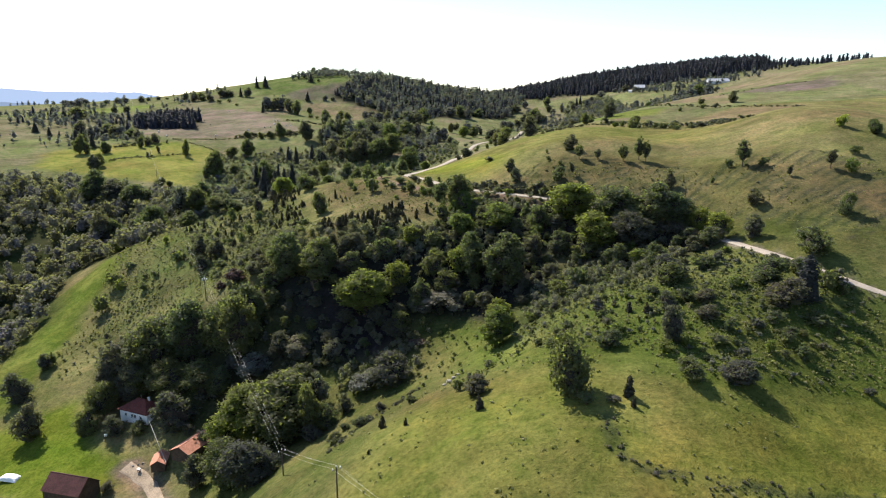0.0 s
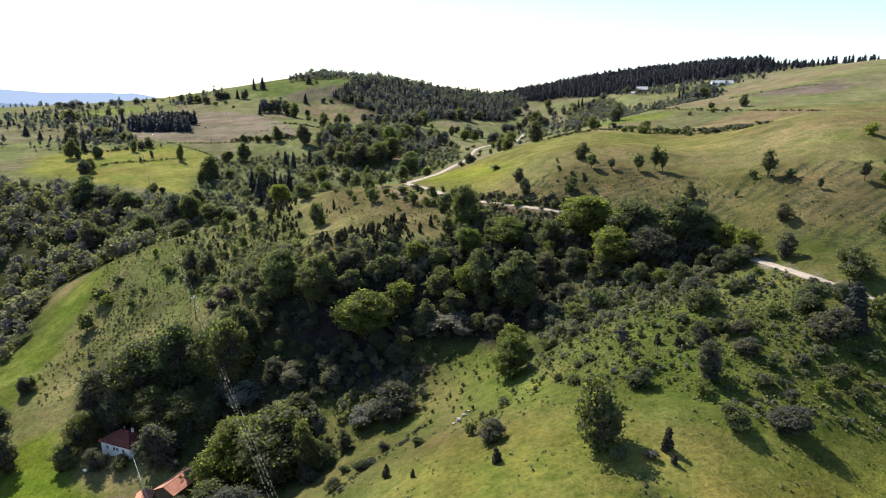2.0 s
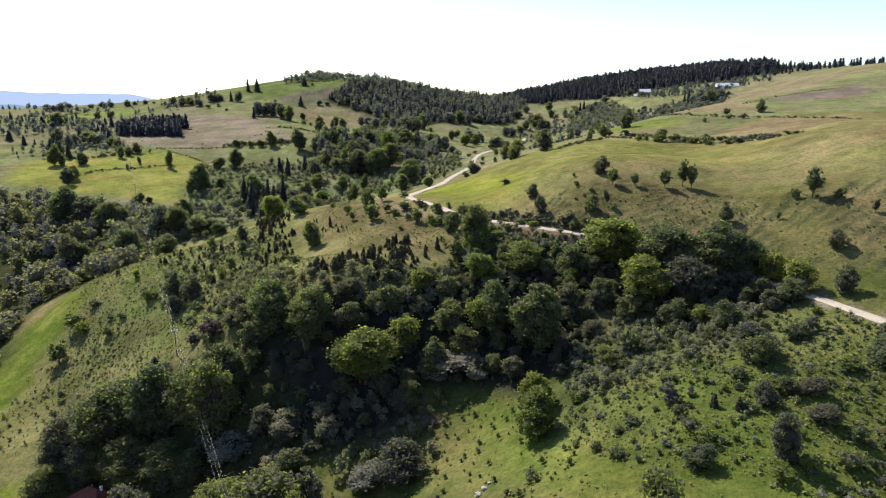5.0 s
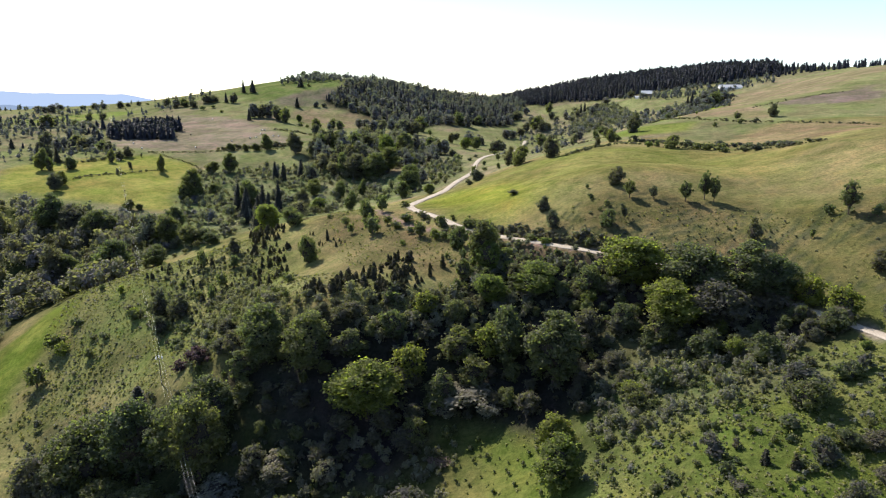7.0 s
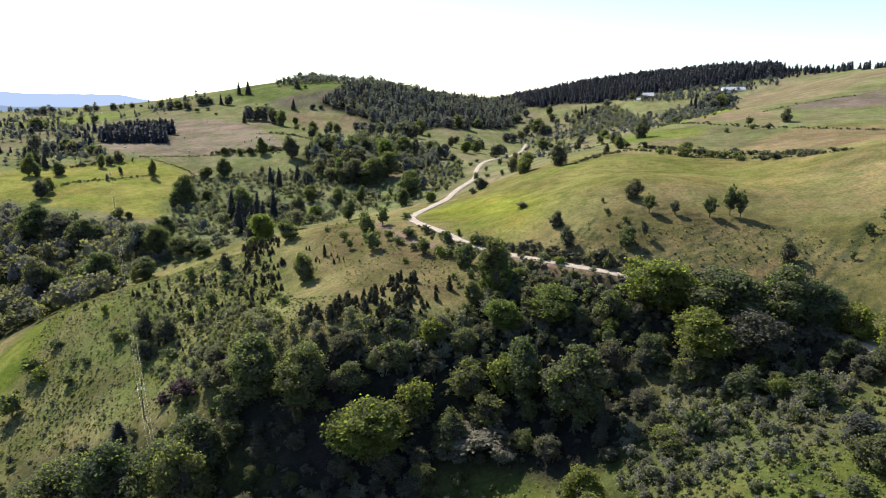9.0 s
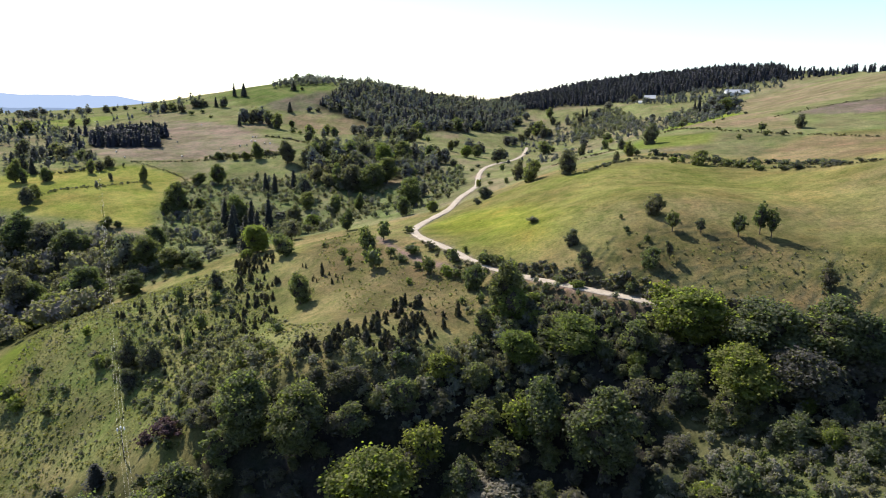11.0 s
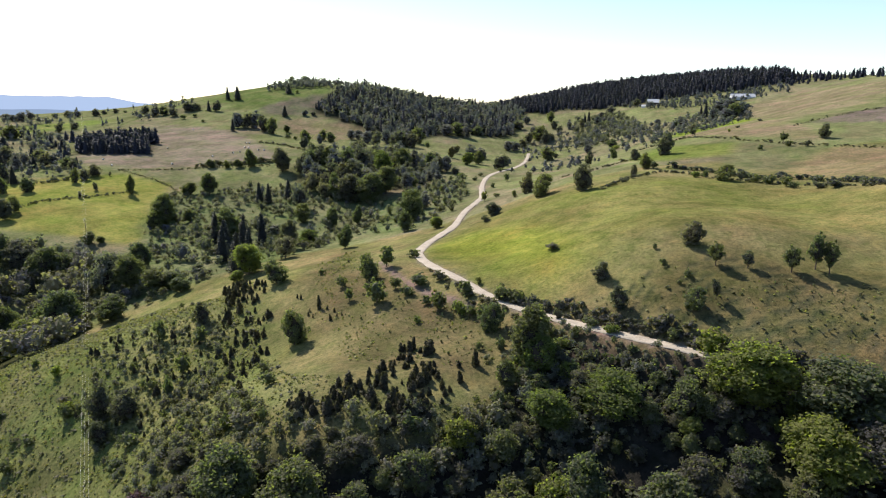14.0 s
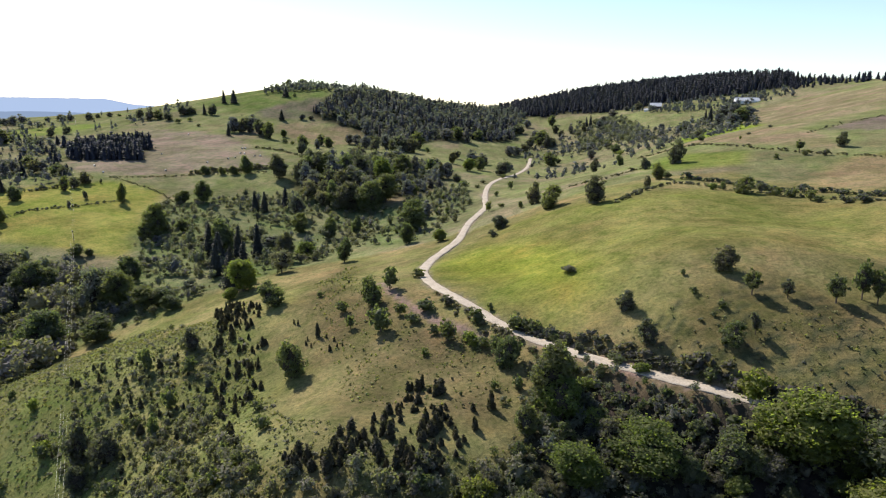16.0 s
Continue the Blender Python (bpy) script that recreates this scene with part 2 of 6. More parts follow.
ROAD_BANK = [(-4, 318), (4, 342), (20, 334), (36, 319), (51, 308), (66, 300), (84, 285), (103, 262), (92, 256), (70, 272), (48, 286), (25, 297), (6, 304)]
BRUSH_EAST = [(-27, 297), (-15, 293), (-4, 294), (2, 308), (16, 312), (29, 300), (26, 281), (4, 277), (-25, 269)]
ROADSIDE_WOOD = [(-6, 299), (0, 311), (12, 318), (24, 318), (39, 311), (52, 305), (66, 298), (80, 290), (71, 277), (-8, 290)]
RAVINE = [(107, 973), (188, 1104), (255, 1051), (283, 874), (351, 871), (477, 1104), (451, 1187), (330, 1081), (318, 1322), (222, 1260), (140, 1177)]
SADDLE_BRUSH = [(30, 222), (36, 262), (40, 276), (50, 276), (66, 260), (80, 262), (96, 256), (96, 243), (84, 226), (66, 214), (50, 210), (36, 212)]
SADDLE = [(27, 213), (40, 247), (45, 267), (59, 259), (72, 243), (89, 242), (86, 224), (61, 220), (44, 220), (30, 200)]
FIR_WOOD = [(-427, 893), (-347, 901), (-380, 1000), (-406, 1043), (-468, 987)]
FAR_LEFT = [(-678, 990), (-651, 1123), (-507, 1088), (-470, 960), (-410, 850), (-370, 800), (-358, 764), (-403, 735), (-491, 720), (-620, 800)]
FAR_CREST = [(-900, 1340), (-772, 1366), (-641, 1360), (-532, 1400), (-430, 1380), (-465, 1200), (-529, 1136), (-673, 1163)]
RIDGE_FOOT = [(348, 1357), (424, 1334), (516, 1310), (620, 1250), (582, 1190), (509, 1194), (402, 1225)]
FAR_RIGHT = [(60, 820), (108, 1111), (172, 1203), (265, 1242), (308, 1088), (378, 1101), (400, 1000), (321, 845), (250, 870), (167, 800), (115, 800), (79, 760)]


def terrace(x, y, z):
    """How far up its cattle step each place lies, from 0 to 1."""
    return (z / 1.7 + 0.35 * vnoise(x, y, 18, 8)) % 1.0


def height(x, y):
    """Height of the ground: the relief with humps, cattle terraces, the road's bench and the yard."""
    x, y = np.asarray(x, float), np.asarray(y, float)
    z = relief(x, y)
    near = np.exp(-np.maximum(np.hypot(x + 20, y - 250) - 250, 0) / 300)
    z = z + near * (0.45 * vnoise(x, y, 17, 1) + 0.22 * vnoise(x, y, 6.5, 2) + 0.10 * vnoise(x, y, 2.7, 3)) + (1 - near) * 1.2 * vnoise(x, y, 45, 4)
    steps = inside(TERRACES, x, y, 6.0)
    saw = terrace(x, y, z)
    z = z + np.where(steps, 1.75 * (np.clip(saw * 1.8 - 0.4, 0, 1) - saw), 0.0)
    d, n = beside(ROAD, x, y, 12)
    w = np.clip((7.5 - d) / 4.5, 0, 1)
    w = w * w * (3 - 2 * w)
    return z * (1 - w) + w * (ROAD_Z[n] - 0.12)


# ---- materials ----
def material(name):
    mat = bpy.data.materials.new(name)
    mat.use_nodes = True
    t = mat.node_tree
    bsdf = t.nodes["Principled BSDF"]
    bsdf.inputs["Specular IOR Level"].default_value = 0.2
    return mat, t, bsdf


def node(t, kind, **inputs):
    n = t.nodes.new("ShaderNode" + kind)
    for key, value in inputs.items():
        n.inputs[key.replace("_", " ")].default_value = value
    return n


def ramp(t, source, *stops):
    n = t.nodes.new("ShaderNodeValToRGB")
    e = n.color_ramp.elements
    while len(e) < len(stops):
        e.new(0.5)
    for k, (at, col) in enumerate(stops):
        e[k].position, e[k].color = at, (*col, 1) if len(col) == 3 else col
    t.links.new(source, n.inputs[0])
    return n


def mix(t, kind, fac, a, b):
    n = t.nodes.new("ShaderNodeMix")
    n.data_type, n.blend_type = "RGBA", kind
    for sock, v in ((0, fac), (6, a), (7, b)):
        if isinstance(v, bpy.types.NodeSocket):
            t.links.new(v, n.inputs[sock])
        else:
            n.inputs[sock].default_value = v if sock == 0 else (*v, 1)
    return n.outputs[2]


def noisy(name, col, vary=0.25, size=1.0, rough=0.85, bump=0.3, spec=0.2, metal=0.0, stain=None):
    """A plain surface whose colour wavers at two scales, with fine relief."""
    mat, t, bsdf = material(name)
    co = node(t, "TexCoord")
    a = node(t, "TexNoise", Scale=3.0 / size, Detail=6.0)
    b = node(t, "TexNoise", Scale=0.35 / size, Detail=3.0)
    for n in (a, b):
        t.links.new(co.outputs["Object"], n.inputs["Vector"])
    lo, hi = [c * (1 - vary) for c in col], [min(1, c * (1 + vary)) for c in col]
    c1 = ramp(t, a.outputs["Fac"], (0.3, lo), (0.7, hi)).outputs[0]
    big = ramp(t, b.outputs["Fac"], (0.42, (1, 1, 1)), (0.68, stain or [1 - vary] * 3)).outputs[0]
    t.links.new(mix(t, "MULTIPLY", 1.0, c1, big), bsdf.inputs["Base Color"])
    bp = node(t, "Bump", Strength=bump, Distance=0.05 * size)
    t.links.new(a.outputs["Fac"], bp.inputs["Height"])
    t.links.new(bp.outputs[0], bsdf.inputs["Normal"])
    bsdf.inputs["Roughness"].default_value, bsdf.inputs["Metallic"].default_value = rough, metal
    bsdf.inputs["Specular IOR Level"].default_value = spec
    return mat


def foliage(name, dark, light, through_light=0.35, front=0.58):
    """Leaves: each spray a little different, each plant too; some light comes through them."""
    mat, t, bsdf = material(name)
    geo, info = node(t, "NewGeometry"), node(t, "ObjectInfo")
    leaf = ramp(t, geo.outputs["Random Per Island"], (0.0, [0.7 * a + 0.3 * b for a, b in zip(dark, light)]), (1.0, [0.1 * a + 0.9 * b for a, b in zip(dark, light)])).outputs[0]
    plant = ramp(t, info.outputs["Random"], (0.0, (0.80, 0.86, 0.92)), (0.5, (1.0, 1.0, 1.0)), (1.0, (1.16, 1.08, 0.94))).outputs[0]
    col = mix(t, "MULTIPLY", 1.0, leaf, plant)
    # extra blue in the front colour stands for skylight sheen on leaves
    t.links.new(mix(t, "MULTIPLY", 1.0, col, (front * 1.12, front * 0.95, front * 1.55)), bsdf.inputs["Base Color"])
    bsdf.inputs["Roughness"].default_value = 0.55
    bsdf.inputs["Specular IOR Level"].default_value = 0.06
    tr = node(t, "BsdfTranslucent")
    t.links.new(mix(t, "MULTIPLY", 1.0, col, (1.95, 2.0, 1.0)), tr.inputs[0])
    mx = node(t, "MixShader", Fac=through_light)
    t.links.new(bsdf.outputs[0], mx.inputs[1])
    t.links.new(tr.outputs[0], mx.inputs[2])
    t.links.new(mx.outputs[0], t.nodes["Material Output"].inputs[0])
    return mat


def ground_material():
    """Turf over the covers of the plan: tufts, dry patches and bare spots."""
    mat, t, bsdf = material("turf")
    co = node(t, "TexCoord")
    cover = node(t, "Attribute")
    cover.attribute_name = "cover"
    tuft = node(t, "TexNoise", Scale=0.75, Detail=9.0, Roughness=0.72)
    weeds = node(t, "TexNoise", Scale=0.16, Detail=5.0, Roughness=0.65)
    patch = node(t, "TexNoise", Scale=0.028, Detail=5.0, Roughness=0.6)
    for n in (tuft, weeds, patch):
        t.links.new(co.outputs["Object"], n.inputs["Vector"])
    fine = ramp(t, tuft.outputs["Fac"], (0.28, (0.48, 0.54, 0.48)), (0.5, (1, 1, 1)), (0.72, (1.46, 1.40, 1.34))).outputs[0]
    mid = ramp(t, weeds.outputs["Fac"], (0.34, (0.70, 0.80, 0.68)), (0.52, (1, 1, 1)), (0.70, (1.22, 1.13, 1.05))).outputs[0]
    big = ramp(t, patch.outputs["Fac"], (0.35, (0.82, 0.95, 0.75)), (0.55, (1, 1, 1)), (0.72, (1.22, 1.05, 1.15))).outputs[0]
    c = mix(t, "MULTIPLY", 1.0, cover.outputs["Color"], fine)
    c = mix(t, "MULTIPLY", 1.0, c, mid)
    c = mix(t, "MULTIPLY", 1.0, c, big)
    t.links.new(c, bsdf.inputs["Base Color"])
    b1 = node(t, "Bump", Strength=1.0, Distance=0.5)
    b2 = node(t, "Bump", Strength=0.7, Distance=0.9)
    t.links.new(tuft.outputs["Fac"], b1.inputs["Height"])
    t.links.new(weeds.outputs["Fac"], b2.inputs["Height"])
    t.links.new(b2.outputs[0], b1.inputs["Normal"])
    t.links.new(b1.outputs[0], bsdf.inputs["Normal"])
    bsdf.inputs["Roughness"].default_value = 1.0
    bsdf.inputs["Specular IOR Level"].default_value = 0.0
    return mat


TURF = ground_material()
GRAVEL = noisy("pale_gravel", (0.36, 0.315, 0.265), 0.2, 1.5, 0.95, 0.5, 0.05)
DIRT = noisy("trodden_dirt", (0.33, 0.265, 0.20), 0.3, 1.2, 0.95, 0.5, 0.05)
# dark colour for crown cores: the shade inside the foliage, painted in
CORE_SHADE = noisy("crown_core_shade", (0.050, 0.045, 0.038), 0.3, 0.5, 0.95, 0.6, 0.0)
BARK = noisy("bark", (0.11, 0.085, 0.065), 0.35, 0.3, 0.9, 0.6)
LEAF_GREEN = foliage("leaves_green", (0.046, 0.058, 0.038), (0.176, 0.222, 0.084), 0.44)
LEAF_BRIGHT = foliage("leaves_bright", (0.062, 0.080, 0.034), (0.222, 0.284, 0.068), 0.48)
LEAF_DARK = foliage("leaves_dark", (0.054, 0.062, 0.054), (0.160, 0.180, 0.100), 0.42)
LEAF_SILVER = foliage("leaves_silver", (0.072, 0.086, 0.056), (0.215, 0.240, 0.132), 0.35, 0.85)
LEAF_PURPLE = foliage("leaves_purple", (0.052, 0.036, 0.034), (0.100, 0.070, 0.060), 0.25)
# greyed, bluish leaves: haze of the distance mixed into the colour
LEAF_HAZED = foliage("leaves_hazed", (0.105, 0.120, 0.098), (0.172, 0.196, 0.146), 0.28, 0.72)
NEEDLES = foliage("spruce_needles", (0.028, 0.038, 0.026), (0.066, 0.080, 0.046), 0.15)
# needles of the far woods, paler and bluer: distance haze painted in
HAZED_NEEDLES = foliage("hazed_needles", (0.036, 0.047, 0.045), (0.068, 0.082, 0.070), 0.15)
JUNIPER_NEEDLES = foliage("juniper_needles", (0.038, 0.044, 0.024), (0.100, 0.106, 0.048), 0.25)
WEEDS = foliage("weeds", (0.100, 0.122, 0.040), (0.230, 0.250, 0.080), 0.35, 0.85)
LEAF_SCRUB = foliage("leaves_scrub", (0.080, 0.092, 0.054), (0.196, 0.224, 0.116), 0.38, 0.85)
PLASTER = noisy("white_plaster", (0.74, 0.74, 0.74), 0.06, 2.0, 0.9, 0.1)
RED_TILE = noisy("red_roof_tile", (0.150, 0.048, 0.038), 0.35, 0.8, 0.8, 0.4)
ORANGE_TILE = noisy("orange_roof_tile", (0.50, 0.23, 0.155), 0.25, 0.8, 0.8, 0.4)
DARK_TILE = noisy("dark_red_roof_tile", (0.088, 0.033, 0.032), 0.35, 0.8, 0.75, 0.4)
OLD_WOOD = noisy("weathered_boards", (0.085, 0.062, 0.047), 0.35, 0.6, 0.9, 0.5)
POLE_WOOD = noisy("tarred_pole_wood", (0.10, 0.08, 0.062), 0.3, 0.4, 0.9, 0.4)
TIN = noisy("grey_tin_roof", (0.58, 0.58, 0.60), 0.12, 2.0, 0.5, 0.15, 0.5, 0.2)
WIRE = noisy("aluminium_wire", (0.45, 0.45, 0.43), 0.1, 1.0, 0.6, 0.0, 0.3, 0.3)
PORCELAIN = noisy("white_porcelain", (0.82, 0.82, 0.80), 0.05, 1.0, 0.3, 0.0, 0.5)
SHEETING = noisy("white_sheeting", (0.80, 0.82, 0.84), 0.08, 1.0, 0.45, 0.3, 0.4)
WRAP = noisy("white_bale_wrap", (0.55, 0.55, 0.53), 0.1, 1.0, 0.5, 0.2, 0.3)
HAY = noisy("dark_hay", (0.10, 0.085, 0.05), 0.3, 0.4, 0.95, 0.5)
GLASS_DARK = noisy("dark_window_glass", (0.02, 0.022, 0.025), 0.1, 1.0, 0.08, 0.0, 0.5)
BRUSH = noisy("dead_brushwood", (0.20, 0.14, 0.115), 0.4, 0.3, 0.95, 0.8)
STONE = noisy("grey_field_stone", (0.30, 0.28, 0.25), 0.25, 0.5, 0.9, 0.5)


# ---- the ground ----
def ground_mesh():
    def steps(lo, hi, near, far, mid, flat):
        """Places from lo to hi, close together within flat of mid and wider further off."""
        out = [mid]
        while out[-1] < hi:
            out.append(out[-1] + near + far * max(out[-1] - mid - flat, 0))
        while out[0] > lo:
            out.insert(0, out[0] - near - far * max(mid - out[0] - flat, 0))
        return np.array(out)
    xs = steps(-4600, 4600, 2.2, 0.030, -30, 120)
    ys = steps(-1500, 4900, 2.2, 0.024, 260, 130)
    X, Y = np.meshgrid(xs, ys)
    n, m = X.shape
    me = bpy.data.meshes.new("ground")
    idx = np.arange(n * m).reshape(n, m)
    quads = np.stack([idx[:-1, :-1], idx[:-1, 1:], idx[1:, 1:], idx[1:, :-1]], -1).reshape(-1, 4)
    me.from_pydata(np.stack([X, Y, height(X, Y)], -1).reshape(-1, 3).tolist(), [], quads.tolist())
    me.polygons.foreach_set("use_smooth", np.ones(len(quads), bool))
    x, y = X.ravel(), Y.ravel()
    col = np.tile(np.array([0.176, 0.178, 0.056]), (len(x), 1))
    near = (np.clip((x + 105 + 14 * vnoise(x, y, 40, 34)) / 30, 0, 1) * np.clip((282 - y + 8 * vnoise(x, y, 40, 35)) / 24, 0, 1))[:, None]
    col = col * (1 - near) + near * np.array((0.104, 0.120, 0.030))
    far = y > 560
    col[far] = (0.168, 0.194, 0.066)
    col[far & (vnoise(x, y, 90, 21) > 0.25)] = (0.178, 0.186, 0.076)
    open_land = (
            (RIGHT_FIELD, (0.158, 0.172, 0.042), 8), (BRIGHT_FIELD, (0.165, 0.200, 0.028), 14), (TERRACES, (0.136, 0.130, 0.042), 10),
            (SPUR_SCRUB, (0.150, 0.172, 0.050), 9), (SPUR_TOP, (0.138, 0.130, 0.046), 8), (RIGHT_SLOPE, (0.100, 0.132, 0.028), 12), (NEAR_GREEN, (0.094, 0.132, 0.022), 9), (NEAR_FIELD, (0.150, 0.168, 0.032), 10), (NEAR_YELLOW, (0.180, 0.206, 0.030), 10),
            (LAWN, (0.122, 0.180, 0.018), 5), (SPUR_EDGE, (0.122, 0.164, 0.026), 5), (LEFT_MEADOW, (0.205, 0.232, 0.046), 5),
            (TAN_STRIP, (0.185, 0.172, 0.074), 4), (YELLOW_STRIP, (0.165, 0.235, 0.030), 3), (GREEN_FIELD, (0.140, 0.190, 0.036), 8), (DULL_FIELD, (0.140, 0.158, 0.056), 6), (BROWN_MEADOW, (0.185, 0.168, 0.066), 6), (UPPER_TAN, (0.185, 0.178, 0.076), 10), (CREST_GREEN, (0.165, 0.215, 0.048), 8), (HILL_MEADOW, (0.120, 0.165, 0.042), 6),
            (HILL_STUBBLE, (0.185, 0.175, 0.074), 4), (HILL_FALLOW, (0.130, 0.136, 0.066), 4), (BROWN_FIELD, (0.200, 0.190, 0.098), 3),
            (PLOUGHLAND, (0.165, 0.148, 0.088), 3))
    # floors of the woods, most of them much darker than the open land
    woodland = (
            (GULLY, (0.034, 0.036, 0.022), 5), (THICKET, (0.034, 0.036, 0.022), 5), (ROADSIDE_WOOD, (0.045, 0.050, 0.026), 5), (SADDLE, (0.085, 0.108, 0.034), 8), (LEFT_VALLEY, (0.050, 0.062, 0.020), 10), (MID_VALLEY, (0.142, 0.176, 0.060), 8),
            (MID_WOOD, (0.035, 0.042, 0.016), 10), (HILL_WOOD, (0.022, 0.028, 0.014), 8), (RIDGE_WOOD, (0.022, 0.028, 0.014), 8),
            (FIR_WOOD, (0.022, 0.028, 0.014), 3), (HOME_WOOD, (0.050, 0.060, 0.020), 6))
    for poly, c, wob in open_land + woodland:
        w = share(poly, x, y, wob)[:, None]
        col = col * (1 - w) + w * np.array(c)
    bank = terrace(x, y, relief(x, y))
    rough = inside(TERRACES, x, y, 6.0) & (bank > 0.45) & (bank < 0.85) & (vnoise(x, y, 11, 9) > -0.35)
    col[rough] = (0.075, 0.085, 0.032)
    for line, width, c in ((ROAD, 2.3, (0.22, 0.20, 0.12)), (SPUR_TRACK, 1.1, (0.21, 0.175, 0.105)), (FIELD_TRACK, 0.8, (0.062, 0.085, 0.024)), (YARD_TRACK, 4.0, (0.17, 0.16, 0.075))):
        d, _ = beside(line, x, y, 12)
        w = np.clip((width + 1.5 - d + 1.2 * vnoise(x, y, 4, 30)) / 2.0, 0, 1)[:, None]
        col = col * (1 - w) + w * np.array(c)
    col *= (1 + 0.20 * vnoise(x, y, 22, 31) + 0.16 * vnoise(x, y, 8, 32) + 0.10 * vnoise(x, y, 3.5, 33))[:, None] * np.array((0.85, 0.74, 1.16))
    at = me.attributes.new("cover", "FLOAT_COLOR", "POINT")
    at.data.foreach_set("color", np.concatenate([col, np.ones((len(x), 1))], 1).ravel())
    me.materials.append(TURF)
    return me


ground = tagged(new("ground", ground_mesh()), "green and dry grass hillsides with meadows and brook valleys", "ground", kind="structure")


def ribbon(name, line, width, mat, label, lift, seed):
    """A way laid over the ground: slightly crowned, with ragged edges and wheel ruts."""
    d = np.gradient(line, axis=0)
    nrm = np.stack([d[:, 1], -d[:, 0]], 1) / np.hypot(d[:, 0], d[:, 1])[:, None]
    across = [(-1.0, -0.25), (-0.93, 0.0), (-0.55, -0.03), (-0.15, 0.04), (0.15, 0.04), (0.55, -0.03), (0.93, 0.0), (1.0, -0.25)]
    rows = []
    for k, (p, q) in enumerate(zip(line, nrm)):
        w = width / 2 * (1 + 0.10 * float(vnoise(k * 2.0, 0, 9, seed)))
        for j, (a, h) in enumerate(across):
            r = 0.25 * float(vnoise(k * 2.0, j * 50.0, 3, seed + 1)) if abs(a) > 0.9 else 0.0
            rows.append((*(p + q * (a * w + r)), h))
    v = np.array(rows)
    v[:, 2] += height(v[:, 0], v[:, 1]) + lift
    verts = v.tolist()
    n = len(across)
    faces = [(i * n + j, i * n + j + 1, (i + 1) * n + j + 1, (i + 1) * n + j) for i in range(len(line) - 1) for j in range(n - 1)]
    me = bpy.data.meshes.new(name)
    me.from_pydata(verts, [], faces)
    me.polygons.foreach_set("use_smooth", np.ones(len(faces), bool))
    me.materials.append(mat)
    return tagged(new(name, me), label, "road", kind="structure")


ribbon("road", ROAD, 4.7, GRAVEL, "winding pale gravel road along the hillside", 0.32, 40)
ribbon("yard_track", YARD_TRACK, 5.0, DIRT, "pale dirt and gravel drive ending on the farmyard lawn", 0.12, 44)


# ---- plants ----
rng = np.random.default_rng(7)


def ball(c, r, rough, detail, seed):
    """A lumpy ball as vertices and triangles."""
    bm = bmesh.new()
    bmesh.ops.create_icosphere(bm, subdivisions=detail, radius=1.0)
    g = np.random.default_rng(seed)
    v = np.array([q.co[:] for q in bm.verts])
    v *= (1 + rough * g.uniform(-1, 1, (len(v), 1)))
    f = np.array([[q.index for q in p.verts] for p in bm.faces])
    bm.free()
    return v * np.array(r) + np.array(c), f


def sprays(centres, normals, size, g, stretch=1.3):
    """Leaf sprays: small folded blades, each an island of two triangles that share an edge."""
    n = len(centres)
    t = np.cross(normals, g.normal(size=(n, 3)))
    t /= np.linalg.norm(t, axis=1)[:, None] + 1e-9
    b = np.cross(normals, t)
    s = size * g.uniform(0.65, 1.35, (n, 1))
    fold = normals * s * 0.22
    v = np.stack([centres - t * s * stretch / 2, centres + b * s * 0.5 - fold, centres + t * s * stretch / 2, centres - b * s * 0.5 - fold], 1).reshape(-1, 3)
    k = np.arange(n)[:, None] * 4
    f = np.concatenate([k + [0, 1, 2], k + [0, 2, 3]], 0)
    return v, f


def join(parts):
    vs, fs, n = [], [], 0
    for v, f in parts:
        vs.append(v)
        fs.append(np.asarray(f) + n)
        n += len(v)
    return np.concatenate(vs), np.concatenate(fs)


def mesh_of(name, parts, mats, slots=None):
    v, f = join(parts)
    me = bpy.data.meshes.new(name)
    me.from_pydata(v.tolist(), [], f.tolist())
    for mat in mats:
        me.materials.append(mat)
    if slots is not None:
        me.polygons.foreach_set("material_index", slots)
    me.update()
    return me


def limb(points, radii, sides=6):
    """A tapered limb through the points."""
    p, out, n = np.array(points, float), [], len(points)
    for k in range(n):
        d = p[min(k + 1, n - 1)] - p[max(k - 1, 0)]
        d /= np.linalg.norm(d)
        a = np.cross(d, (0.31, 0.95, 0.1))
        a /= np.linalg.norm(a)
        b = np.cross(d, a)
        for s in range(sides):
            w = 2 * math.pi * s / sides
            out.append(p[k] + radii[k] * (a * math.cos(w) + b * math.sin(w)))
    f = []
    for k in range(n - 1):
        for s in range(sides):
            i, j = k * sides + s, k * sides + (s + 1) % sides
            f += [(i, j, j + sides), (i, j + sides, i + sides)]
    top = (n - 1) * sides
    f += [(top, top + s, top + s + 1) for s in range(1, sides - 1)]
    return np.array(out), np.array(f)


